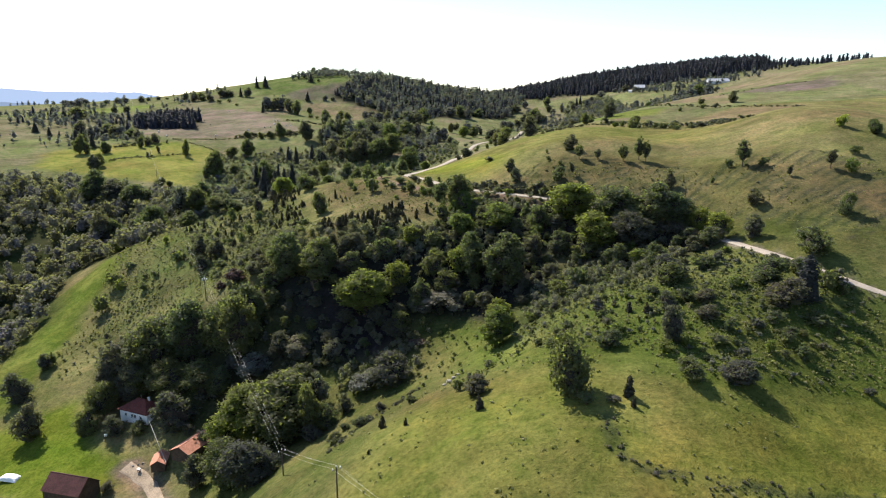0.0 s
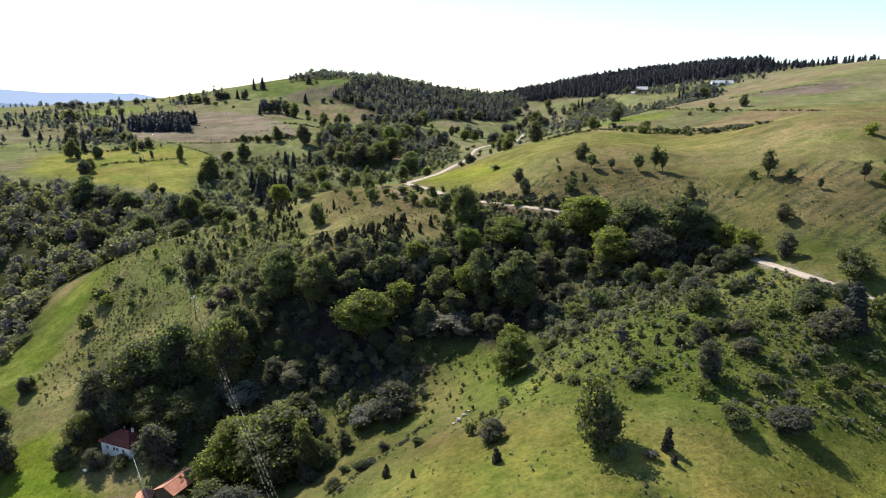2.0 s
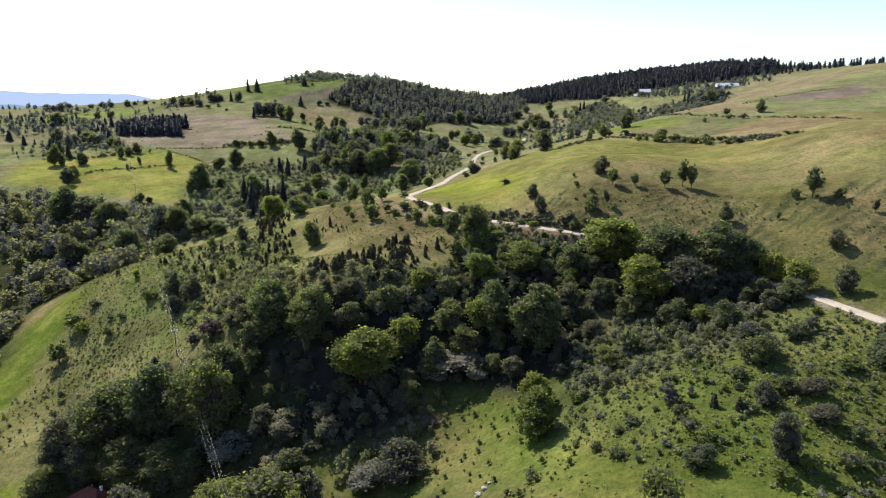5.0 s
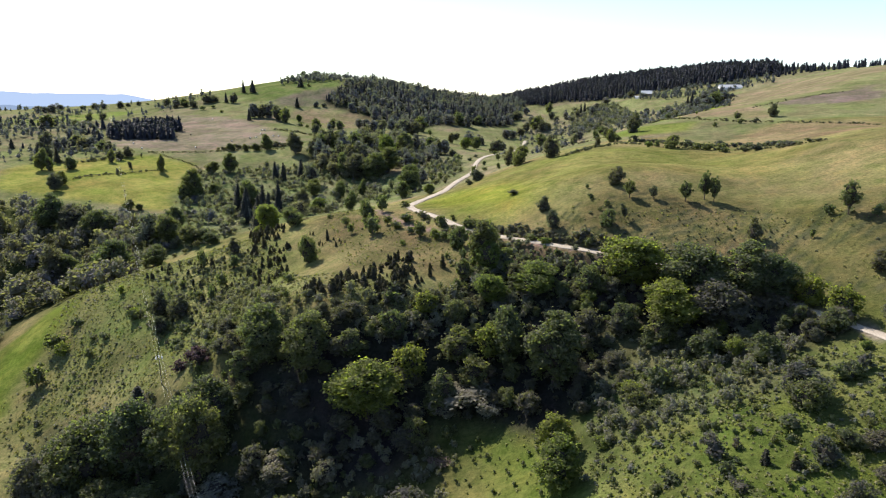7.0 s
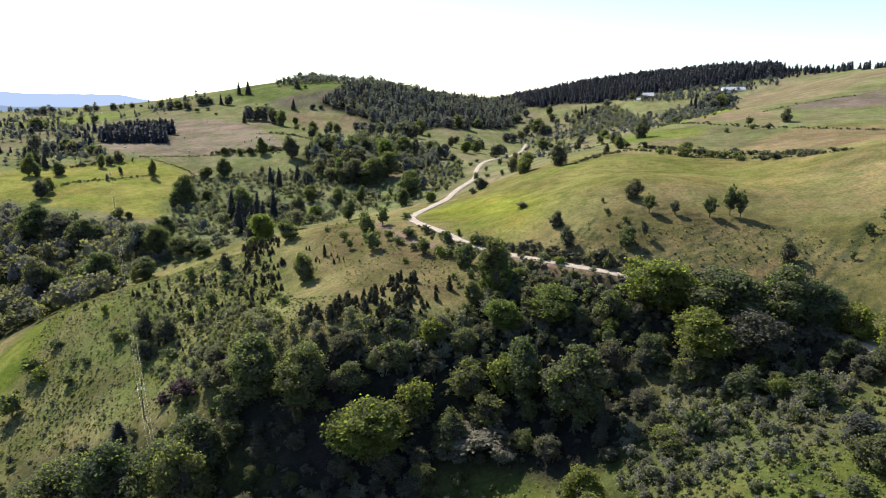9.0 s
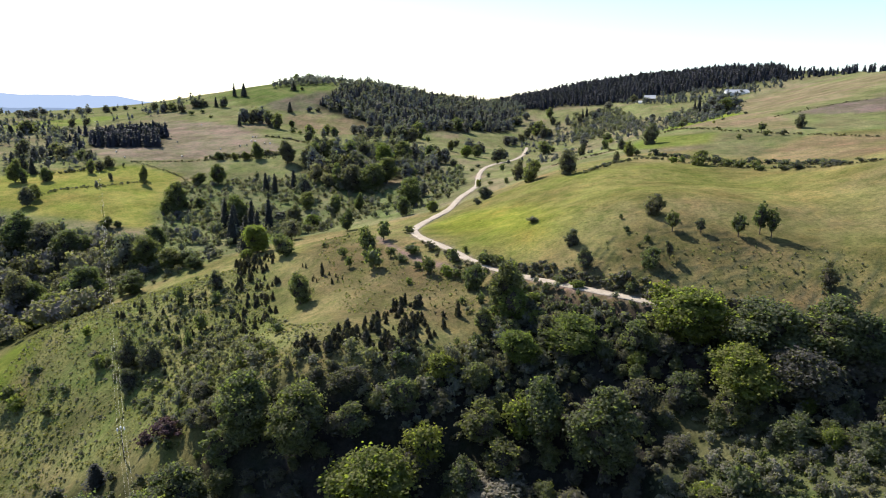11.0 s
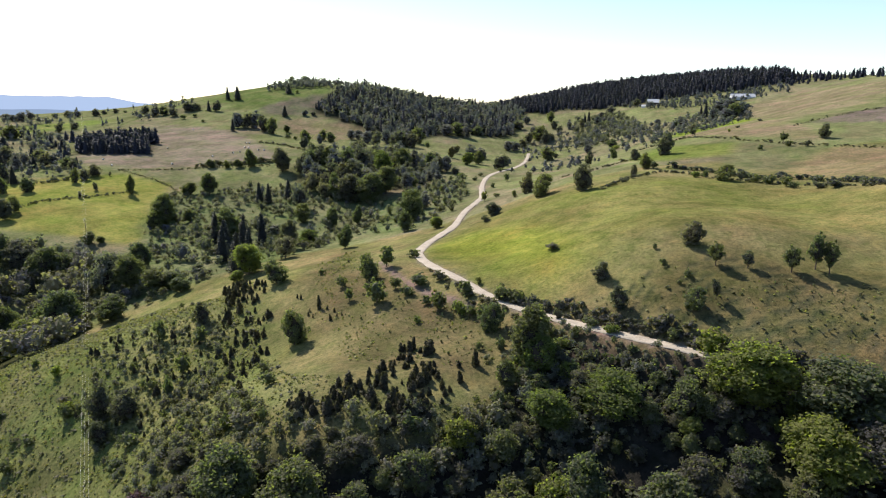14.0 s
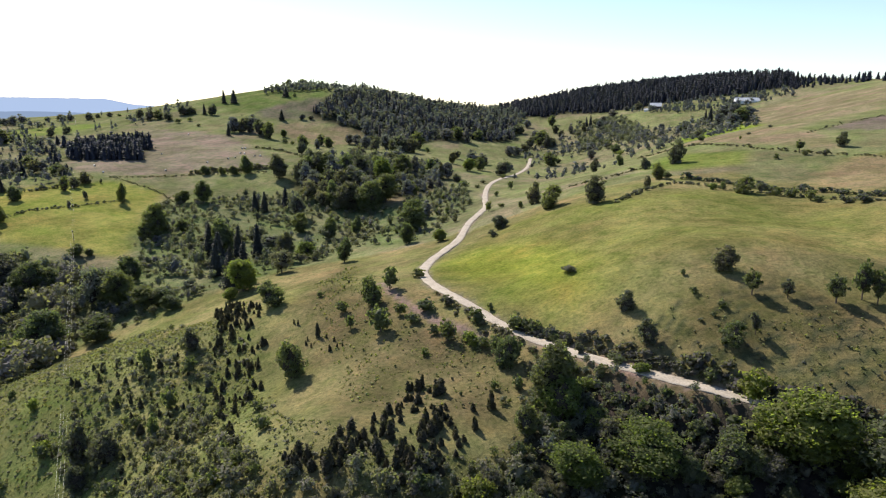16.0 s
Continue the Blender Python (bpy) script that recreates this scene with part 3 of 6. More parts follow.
def crown_of(seed, h, w, lobes, count, leaf, low, mat, peak=0.0, gaps=0.0, cores=6):
    """A crown of leafy boughs round a tree of height h and width w, from the share low of its height up."""
    g = np.random.default_rng(seed)
    mid, half = h * (low + 1) / 2, h * (1 - low) / 2
    cs, rs = [], []
    tilt = g.uniform(-0.12, 0.12, 2) * w
    squash, turn = g.uniform(0.66, 1.0), g.uniform(0, 3.14)
    for k in range(lobes):
        z = 1 - 1.9 * ((k + g.uniform(0.1, 0.9)) / lobes) ** 0.85
        ring = math.sqrt(max(0.04, 1 - z * z)) * (1 - peak * max(0.0, z + 0.3) / 1.3) * (1 - 0.22 * (1 - peak) * max(0.0, -z))
        a = 2.4 * k + g.uniform(-0.7, 0.7)
        r = w * (0.07 + 0.15 * g.random() ** 1.4) * (1 - 0.35 * peak * (z + 1) / 2)
        d = max(0.0, w / 2 - r * 0.8) * ring * g.uniform(0.66, 1.22 if z > -0.2 else 1.04)
        x, y = d * math.cos(a), d * math.sin(a) * squash
        cs.append((x * math.cos(turn) - y * math.sin(turn) + tilt[0] * z, x * math.sin(turn) + y * math.cos(turn) + tilt[1] * z,
                   mid + z * max(half - r * 0.5, half * 0.5) * g.uniform(0.74, 1.14)))
        rs.append((r, r, r * g.uniform(0.55, 0.95)))
    cs.append((0, 0, mid * 0.95))
    rs.append((w * 0.27, w * 0.27 * squash, half * 0.72))
    cs, rs = np.array(cs), np.array(rs)
    area = rs[:, 0] ** 1.7
    pick = g.choice(len(cs), count * 4, p=area / area.sum())
    d = g.normal(size=(count * 4, 3))
    d /= np.linalg.norm(d, axis=1)[:, None]
    out = np.where(g.random((count * 4, 1)) < 0.16, g.uniform(1.1, 1.55, (count * 4, 1)), g.uniform(0.62, 1.12, (count * 4, 1)))
    p = cs[pick] + rs[pick] * d * out
    deep = np.min(np.linalg.norm((p[:, None] - cs[None]) / rs[None], axis=2), axis=1)
    # sprays thin out low down so that the dark core shows
    keep = (deep > 0.58) & (p[:, 2] > 0.03 * h) & (g.random(len(p)) < np.clip(0.55 + 1.0 * (p[:, 2] - 0.25 * h) / h, 0.5, 1.0)) & ((d[:, 2] > 0.0) | (g.random(len(p)) > 0.45 + gaps))
    p, d = p[keep][:count], d[keep][:count]
    nrm = d * 0.65 + g.normal(size=d.shape) * 0.48 + (0, 0, 0.25)
    nrm /= np.linalg.norm(nrm, axis=1)[:, None]
    parts = [sprays(p, nrm, leaf, g)]
    for k in np.argsort(-rs[:-1, 0])[:cores]:
        parts.append(ball(cs[k], rs[k] * 0.66, 0.25, 1, seed * 31 + int(k)))
    # middle core: painted dark in big crowns as their inner shade
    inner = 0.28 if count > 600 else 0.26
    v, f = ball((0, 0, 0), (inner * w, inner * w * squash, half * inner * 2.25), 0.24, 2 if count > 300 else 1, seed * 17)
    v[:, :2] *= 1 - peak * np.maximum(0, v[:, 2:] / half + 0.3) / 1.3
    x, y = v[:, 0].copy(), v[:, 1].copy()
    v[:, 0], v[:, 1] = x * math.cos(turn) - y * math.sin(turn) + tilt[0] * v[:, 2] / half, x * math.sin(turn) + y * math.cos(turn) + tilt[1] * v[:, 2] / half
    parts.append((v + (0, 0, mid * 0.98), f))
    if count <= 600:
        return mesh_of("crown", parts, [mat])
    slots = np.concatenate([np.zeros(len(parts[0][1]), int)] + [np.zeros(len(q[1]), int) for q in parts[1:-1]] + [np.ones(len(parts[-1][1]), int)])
    return mesh_of("crown", parts, [mat, CORE_SHADE], slots)


def trunk_of(seed, h, w, low, spread=4):
    g = np.random.default_rng(seed)
    r = 0.022 * h + 0.05
    top = np.array((g.uniform(-0.03, 0.03) * h, g.uniform(-0.03, 0.03) * h, h * 0.72))
    parts = [limb([(0, 0, -0.6), (0, 0, 0.3), top * 0.45, top], [r * 1.5, r, r * 0.75, r * 0.25])]
    for k in range(spread):
        a, z = 2 * math.pi * k / spread + g.uniform(-0.4, 0.4), g.uniform(low * 0.7 + 0.1, 0.55)
        s, e = top * z / 0.72, np.array((math.cos(a) * w * 0.33, math.sin(a) * w * 0.33, h * min(0.85, z + 0.25)))
        parts.append(limb([s, (s + e) / 2 + (0, 0, 0.04 * h), e], [r * 0.5, r * 0.35, r * 0.1], 5))
    return mesh_of("trunk", parts, [BARK])


def spruce_crown(seed, h, w, tiers, per, mat):
    """Drooping boughs in tiers round the stem, shorter towards the tip."""
    g = np.random.default_rng(seed)
    c, n = [], []
    for k in range(tiers):
        z = h * (0.06 + 0.92 * k / tiers)
        reach = w / 2 * (1 - k / tiers) ** 0.78 * g.uniform(0.70, 1.18) + 0.05 * w
        for j in range(max(5, int(per * (1 - 0.6 * k / tiers)))):
            a = g.uniform(0, 2 * math.pi)
            f = math.sqrt(g.uniform(0.12, 1.0))
            c.append((reach * f * math.cos(a), reach * f * math.sin(a), z - 0.34 * reach * f + g.uniform(-0.3, 0.3) * h / tiers))
            n.append((0.55 * math.cos(a) + g.normal() * 0.25, 0.55 * math.sin(a) + g.normal() * 0.25, 0.8))
    c, n = np.array(c), np.array(n)
    n /= np.linalg.norm(n, axis=1)[:, None]
    core = limb([(0, 0, h * 0.04), (0, 0, h * 0.35), (0, 0, h)], [w * 0.30, w * 0.24, 0.02], 8)
    return mesh_of("crown", [sprays(c, n, h / tiers * 0.95, g, 1.5), core], [mat])


def juniper_crown(seed, h, w, count):
    """A narrow column of upright sprays with a ragged tip, of one or two stems."""
    g = np.random.default_rng(seed)
    stems = [(0, 0, 1.0)] + [(g.uniform(-0.4, 0.4) * w, g.uniform(-0.4, 0.4) * w, g.uniform(0.5, 0.85)) for _ in range(g.integers(1, 4))]
    c, n, cores = [], [], []
    for x, y, share in stems:
        hh = h * share
        for _ in range(int(count * share / len(stems) * 1.5)):
            z = g.uniform(0.02, 1.0)
            r = w / 2 * share * (0.30 + 0.75 * math.sin(min(1, z * 1.5 + 0.25) * math.pi * 0.62)) * (1 - z) ** 0.45
            a = g.uniform(0, 2 * math.pi)
            c.append((x + r * math.cos(a), y + r * math.sin(a), hh * z))
            n.append((math.cos(a) + g.normal() * 0.4, math.sin(a) + g.normal() * 0.4, 0.35 + g.normal() * 0.3))
        cores.append(limb([(x, y, -0.1), (x, y, hh * 0.4), (x, y, hh * 0.97)], [w * 0.26 * share, w * 0.30 * share, 0.03], 6))
    c, n = np.array(c), np.array(n)
    n /= np.linalg.norm(n, axis=1)[:, None]
    return mesh_of("crown", [sprays(c, n, 0.36 * (h / 3) ** 0.5, g, 1.7)] + cores, [JUNIPER_NEEDLES])


# library of plants: crown and trunk at a true size, then stood in place at other sizes
def kind_of(name, crowns, trunks, h, w, category):
    return {"name": name, "crowns": crowns, "trunks": trunks, "h": h, "w": w, "category": category}


def leafy(name, mats, h, w, lobes, count, leaf, low, spread, category, peak=0.0, gaps=0.0, seed=0):
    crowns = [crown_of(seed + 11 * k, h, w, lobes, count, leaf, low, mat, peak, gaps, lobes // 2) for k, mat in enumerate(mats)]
    return kind_of(name, crowns, [trunk_of(seed + k, h, w, low, spread) for k in range(2)], h, w, category)


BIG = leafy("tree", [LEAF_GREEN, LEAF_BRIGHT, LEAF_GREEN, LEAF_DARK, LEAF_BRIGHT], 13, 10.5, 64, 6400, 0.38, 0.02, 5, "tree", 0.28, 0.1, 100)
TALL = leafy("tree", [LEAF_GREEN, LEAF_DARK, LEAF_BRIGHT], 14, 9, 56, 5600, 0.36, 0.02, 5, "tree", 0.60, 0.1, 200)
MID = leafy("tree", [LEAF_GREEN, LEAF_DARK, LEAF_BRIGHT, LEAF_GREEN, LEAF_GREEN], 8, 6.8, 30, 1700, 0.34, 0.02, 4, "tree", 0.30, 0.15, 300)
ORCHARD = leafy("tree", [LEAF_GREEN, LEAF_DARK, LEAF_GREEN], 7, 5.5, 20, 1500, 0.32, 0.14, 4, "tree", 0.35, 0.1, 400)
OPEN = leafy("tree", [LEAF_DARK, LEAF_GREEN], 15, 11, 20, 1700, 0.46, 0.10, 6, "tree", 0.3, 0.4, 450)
BUSH = leafy("bush", [LEAF_GREEN, LEAF_DARK, LEAF_GREEN, LEAF_GREEN, LEAF_BRIGHT], 3.4, 4.0, 14, 350, 0.33, 0.0, 3, "bush", 0.2, 0.1, 500)
PURPLE = leafy("bush", [LEAF_PURPLE], 5, 6, 18, 900, 0.34, 0.0, 4, "bush", 0.2, 0.1, 560)
ROUND = leafy("tree", [LEAF_GREEN, LEAF_DARK, LEAF_GREEN, LEAF_DARK], 7, 7, 34, 2200, 0.32, -0.14, 4, "tree", 0.25, 0.05, 580)
WILLOW = leafy("willow", [LEAF_SILVER, LEAF_SILVER, LEAF_SILVER], 6.5, 7, 24, 1700, 0.32, 0.0, 5, "willow", 0.2, 0.1, 600)
DISTANT = leafy("tree", [LEAF_HAZED, LEAF_DARK, LEAF_HAZED, LEAF_GREEN, LEAF_HAZED, LEAF_DARK], 12, 10, 34, 800, 0.66, -0.12, 4, "tree", 0.35, 0.1, 650)


def tuft_of(seed, h, w, count, mat):
    """A clump of upright blades."""
    g = np.random.default_rng(seed)
    a, r = g.uniform(0, 6.283, count), w / 2 * np.sqrt(g.random(count))
    c = np.stack([r * np.cos(a), r * np.sin(a), h * g.uniform(0.2, 0.75, count)], 1)
    n = np.stack([np.cos(a), np.sin(a), g.uniform(0.2, 1.2, count)], 1)
    n /= np.linalg.norm(n, axis=1)[:, None]
    return mesh_of("tuft", [sprays(c, n, 0.5 * w, g, 1.2)], [mat])


SPRUCE = kind_of("spruce", [spruce_crown(700 + k, 14, 7, 22, 26, NEEDLES) for k in range(3)], [trunk_of(710, 14, 2, 0.05, 3)], 14, 7, "spruce")
JUNIPER = kind_of("juniper", [juniper_crown(800 + k, 3, 1.25, 150) for k in range(6)], [trunk_of(810, 2.2, 0.6, 0.1, 2)], 3, 1.25, "juniper")


def plant(kind, rows, labels, group, which=None, slim=9.0):
    """Stands plants at rows of x, y, height, width: each a thing of its own with trunk and crown."""
    if not len(rows):
        return
    rows = np.array(rows, float)
    ground_z = height(rows[:, 0], rows[:, 1])
    for k, ((x, y, h, w), z) in enumerate(zip(rows, ground_z)):
        n = int(rng.integers(0, 1000))
        w = min(w, h * slim)
        c = (which[k % len(which)] if which else n) % len(kind["crowns"])
        base = new(kind["name"])
        base.empty_display_size = 0.3
        lean = 0.03 if kind is not JUNIPER else 0.05
        base.matrix_basis = Matrix.LocRotScale((x, y, z - 0.05), Euler((rng.normal() * lean, rng.normal() * lean, rng.uniform(0, 6.283))),
                                               (w / kind["w"], w / kind["w"] * rng.uniform(0.88, 1.12), h / kind["h"]))
        for name, me in (("trunk", kind["trunks"][n % len(kind["trunks"])]), ("crown", kind["crowns"][c])):
            ob = new(name, me)
            ob.parent = base
        tagged(base, labels[c % len(labels)], kind["category"], group)


def spread(poly, gap, seed, thin=0.0, lumps=30.0, avoid=()):
    """Places about gap metres apart in a polygon, some left out in clumps and along the ways."""
    g = np.random.default_rng(seed)
    p = np.array(poly, float)
    xs, ys = np.arange(p[:, 0].min(), p[:, 0].max(), gap), np.arange(p[:, 1].min(), p[:, 1].max(), gap)
    X, Y = np.meshgrid(xs, ys)
    x, y = X.ravel() + g.uniform(-0.5, 0.5, X.size) * gap, Y.ravel() + g.uniform(-0.5, 0.5, X.size) * gap
    keep = inside(poly, x, y, 4.0) & (0.5 + 0.5 * vnoise(x, y, lumps, seed) + 0.35 * g.uniform(-1, 1, x.size) > thin)
    for line, room in ((ROAD, 3.6), (YARD_TRACK, 4.5), (SPUR_TRACK, 1.2)):
        keep &= beside(line, x, y, 15)[0] > room
    for other in avoid:
        keep &= ~inside(other, x, y)
    return x[keep], y[keep], g


def sized(places, lo, hi, wide=(0.8, 1.15), edge=None):
    """Heights and widths for places; lower towards the edge of the polygon, if one is given."""
    x, y, g = places
    h = (lo + (hi - lo) * g.random(len(x)) ** 1.5) * (0.75 + 0.5 * g.random(len(x)))
    if edge:
        h = h * (0.45 + 0.55 * share(edge, x, y, 22))
    return np.stack([x, y, h, h * g.uniform(*wide, len(x))], 1)


def massed(name, label, category, sources, rows, step=1):
    """Many small plants as one uncountable growth: copies of the source meshes joined into one."""
    rows = np.array(rows, float)
    z = height(rows[:, 0], rows[:, 1])
    packs, mats = [], []
    for me, h, w in sources:
        mats += [q for q in me.materials[:1] if q not in mats]
        v = np.empty(len(me.vertices) * 3)
        me.vertices.foreach_get("co", v)
        f = np.empty(len(me.polygons) * 3, int)
        me.polygons.foreach_get("vertices", f)
        packs.append((v.reshape(-1, 3), f.reshape(-1, 3), h, w, mats.index(me.materials[0])))
    parts, slots = [], []
    g = np.random.default_rng(len(rows))
    for (x, y, h, w), gz in zip(rows, z):
        v, f, h0, w0, slot = packs[g.integers(len(packs))]
        a = g.uniform(0, 6.283)
        s, c = math.sin(a) * w / w0, math.cos(a) * w / w0
        q = np.stack([v[:, 0] * c - v[:, 1] * s + x, v[:, 0] * s + v[:, 1] * c + y, v[:, 2] * h / h0 + gz - 0.05], 1)
        parts.append((q, f))
        slots.append(np.full(len(f), slot))
    me = mesh_of(name, parts, mats, np.concatenate(slots) if len(mats) > 1 else None)
    return tagged(new(name, me), label, category, kind="stuff")


# plants that stand out singly: x, y, height, width
FIELD_TREES = [
    (72.5, 339.4, 7.9, 6.5), (81.6, 336.1, 5.7, 4.4), (94.1, 332.6, 8.7, 6.9), (102.5, 333.8, 12, 6.7), (65.9, 323.2, 7, 3.5),
    (149.4, 273.2, 5.3, 2.7), (166.2, 272.4, 8, 4.8), (67.2, 498.5, 15, 14.8), (51, 535, 15, 15.7), (49, 581.6, 15, 10.7),
    (158.8, 618.7, 16.2, 14.9), (122.8, 554.8, 10.7, 10), (144.7, 784.5, 13.8, 9), (265.4, 594.4, 10.1, 11.8), (165.3, 770.1, 11.3, 9.8),
    (105.5, 331.1, 10.9, 5.9), (238.1, 599, 7.8, 7.1), (243.4, 770.3, 7.3, 7.6), (209.8, 1288.5, 15, 14), (125.6, 548, 5.4, 5.6),
]
FIELD_BUSHES = [
    (70.2, 353.3, 7.9, 9.8), (58.7, 321.1, 7.4, 8.1), (36.7, 346, 6.7, 6.7), (38, 328.7, 7.3, 6.8), (28, 386.9, 2.8, 7.6), (57.9, 355.6, 2.5, 2.4),
    (56.9, 344, 2.7, 3.5), (62, 336, 2.8, 3.4), (58.1, 332.6, 1.7, 2.6), (144.8, 287.7, 4.7, 5.6), (135, 300, 4.7, 4.3), (172.3, 267.4, 5.9, 7.6),
    (182.7, 283, 3.9, 7), (196.6, 317.2, 6, 8.1), (206, 306.8, 7.2, 8.6), (130, 261.8, 6.6, 7.6), (123.2, 289.2, 3.5, 2.3), (107, 298.4, 9.1, 7.5),
    (155.2, 240.1, 8.9, 7.8),
]
FIELD_BUSHES_2 = [
    (136.2, 616.8, 8.5, 7.4), (104, 521.7, 7.1, 5.3), (145.5, 490.1, 9.6, 12.1), (158.7, 482.5, 4.9, 5.9), (163, 476.9, 5.4, 7.3),
    (166.5, 465.7, 5.8, 7.8), (135, 504.6, 3.9, 5.7), (140, 503.1, 5.2, 5), (213.7, 584.1, 4.3, 5.4), (234, 584.6, 4.7, 6.1), (241.7, 575.2, 5, 6),
    (19, 524.8, 8.2, 11.1), (177.5, 442.7, 4, 8.9), (173.7, 448.9, 3.3, 6.9), (167.1, 459.9, 3.7, 5.5), (156.1, 494.6, 4.4, 4.9),
]
SPUR_TREES = [
    (-69.7, 354.5, 14, 10.3), (-89.4, 414.6, 10.5, 11.2), (-115.9, 393.9, 9.1, 7.7), (-46.1, 393.7, 11.8, 10.5), (-136.5, 347.1, 14.2, 11.6), (-125.7, 342.3, 11.7, 10),
    (-1.3, 338.1, 9.7, 8.9),
]
SPUR_BUSHES = [
    (-0.2, 339.1, 8.9, 6.8), (-18.5, 357.3, 6.6, 5.9), (-7.5, 349.8, 4.2, 6), (22.7, 321.7, 3.8, 4.9), (28.4, 325.8, 3.2, 6.2), (33.1, 319.4, 3.1, 6),
    (-22.7, 362.8, 3.7, 4.3), (-11.4, 356.3, 2.9, 5.1), (-2.6, 351.1, 2.8, 4.1), (-6.5, 326.4, 3.3, 2.7), (-26.2, 350.9, 2.3, 3.9), (18.7, 319.2, 3.1, 7.2),
    (-7.9, 364.1, 6.2, 5.8), (-3.8, 346.2, 5.9, 6.1), (-11.3, 352.3, 5.1, 5.5), (4, 356.8, 6.2, 8.4), (8.8, 352.2, 5.6, 7.3), (13.3, 347.1, 5, 6.4),
    (-2.4, 375.1, 3.5, 3.2), (19.9, 334.1, 3.8, 3.7), (14.4, 343.8, 3.6, 3.9), (57.7, 305.8, 7.4, 10), (49.9, 312.9, 4.6, 6), (0.1, 324.4, 4.9, 3.5),
]
SPUR_BUSHES_2 = [
    (-41.4, 369.9, 9.9, 9), (-18.6, 357.3, 7.9, 6.8), (-28.1, 431.5, 4.3, 6.9), (-40, 409.8, 10.5, 8.9), (-112.1, 379.4, 7, 7.1), (-129.3, 384, 10.2, 6.6),
    (-112.2, 360.1, 8.1, 5.8), (-112.9, 347.2, 8.6, 4.9), (-73.3, 303.6, 4.8, 5.3), (-25.3, 382.3, 5, 9.7), (-17.1, 384, 4.2, 6.5), (-52.6, 376.6, 5.7, 4.1),
    (-57.2, 390.9, 5.2, 6), (-121.6, 354.7, 3.8, 5.1), (-151.8, 352.6, 6.1, 5.3), (-147.6, 365.5, 3.2, 4.7), (-168.8, 377.5, 5, 4.9), (-134.2, 367.5, 4, 4.7),
    (-101.3, 367.5, 4, 4), (-70.9, 321.4, 4.6, 5.1), (-77.4, 339.7, 3.6, 5), (-188.5, 369.2, 3.3, 5.4), (-187.4, 394.3, 4.4, 3.8), (-192.9, 478.7, 4.6, 6.7),
    (-29.8, 372.6, 4, 6.3), (-68.8, 411.4, 2.8, 3.9), (-34.9, 380.4, 5, 5.5),
]
SPUR_EDGE_BUSHES = [
    (-191.1, 354.6, 9.4, 11.8), (-188.5, 333.4, 11.5, 12.3), (-185.1, 349, 6.8, 8.3), (-167.2, 339.3, 5.2, 7.1), (-157.4, 360.3, 3.6, 6.9), (-163.4, 347.3, 3.6, 5.5),
    (-191.7, 291.2, 6.9, 5.2),
]
GULLY_TREES = [
    (-32.9, 254, 19.6, 25), (-53.4, 267.8, 18.2, 19.4), (-69.7, 272.9, 19.6, 17.2), (-84.6, 259.4, 16.8, 19), (25.8, 253.9, 25.2, 18.9),
    (12.6, 265.8, 22.4, 14.9), (21.1, 224.1, 12.6, 13.5), (59.6, 286.3, 18.2, 20), (76.8, 275.3, 19.6, 21.7), (89.9, 270.4, 18.2, 21.2),
    (65.6, 263.6, 16.8, 17.2), (79.1, 261.2, 15.4, 17), (99.7, 265.6, 15.4, 13.8), (43.3, 285.9, 11.2, 10.7), (24.8, 292, 11.2, 21.6),
    (5.9, 290.1, 11.2, 14.7), (107.2, 260.3, 11.2, 11.8), (110.4, 248.5, 11.2, 11.1), (50.9, 267.3, 10, 12.4), (59.7, 257.4, 10, 11.8),
    (-25.6, 275.5, 11.2, 11), (-14.6, 285.7, 8.8, 9.6), (-39.8, 270.1, 10, 10.8),
]
GULLY_TREES_2 = [
    (-61.2, 250.5, 11.7, 11.6), (-66.4, 243.7, 10.4, 9.7), (-19.8, 263.9, 13, 14), (-3.8, 268.8, 13, 14.3), (1, 260.8, 11.7, 12.1),
    (-9.5, 257, 11.7, 12), (-59.4, 260.5, 15.6, 15.5), (-43, 253.5, 15.6, 15.1), (-26, 248.1, 14.3, 13.1), (38.2, 251.8, 10.4, 9.9),
    (38.5, 267.2, 11.7, 10.6), (13, 247.5, 15.6, 13), (35.3, 235.2, 11.7, 9), (-76.2, 270.3, 10.4, 10.9), (-54.8, 243.4, 13, 11.3),
    (-17.8, 244.6, 10.4, 9.7), (7, 269.3, 13, 12.6),
]
SLOPE_TREES = [
    (18.7, 208.8, 14.9, 13.9), (65.1, 169.3, 9.7, 8.2), (63.7, 150.9, 6, 11.9), (76, 150.7, 6.7, 13.2), (47.3, 169.8, 5.1, 8.8),
    (9.1, 161.1, 5.2, 8.7), (105.1, 197.4, 9, 13.5), (104.9, 184.9, 8.6, 12.6), (129.1, 215.2, 8.9, 17.9), (119.6, 238.8, 8.3, 8.4), (98.4, 170.4, 4.4, 8.9),
    (78.8, 179.2, 4.6, 9.3), (76.1, 205.8, 7.9, 10), (98.9, 243.3, 5.3, 10.6), (44.5, 232, 6.1, 10.2), (78.2, 211.2, 8.8, 11.7), (92.3, 216.1, 4.4, 7.5),
    (69.1, 186.3, 5.7, 6.9), (76.5, 190.7, 4.2, 6.4), (81.7, 188.9, 4.5, 9),
]
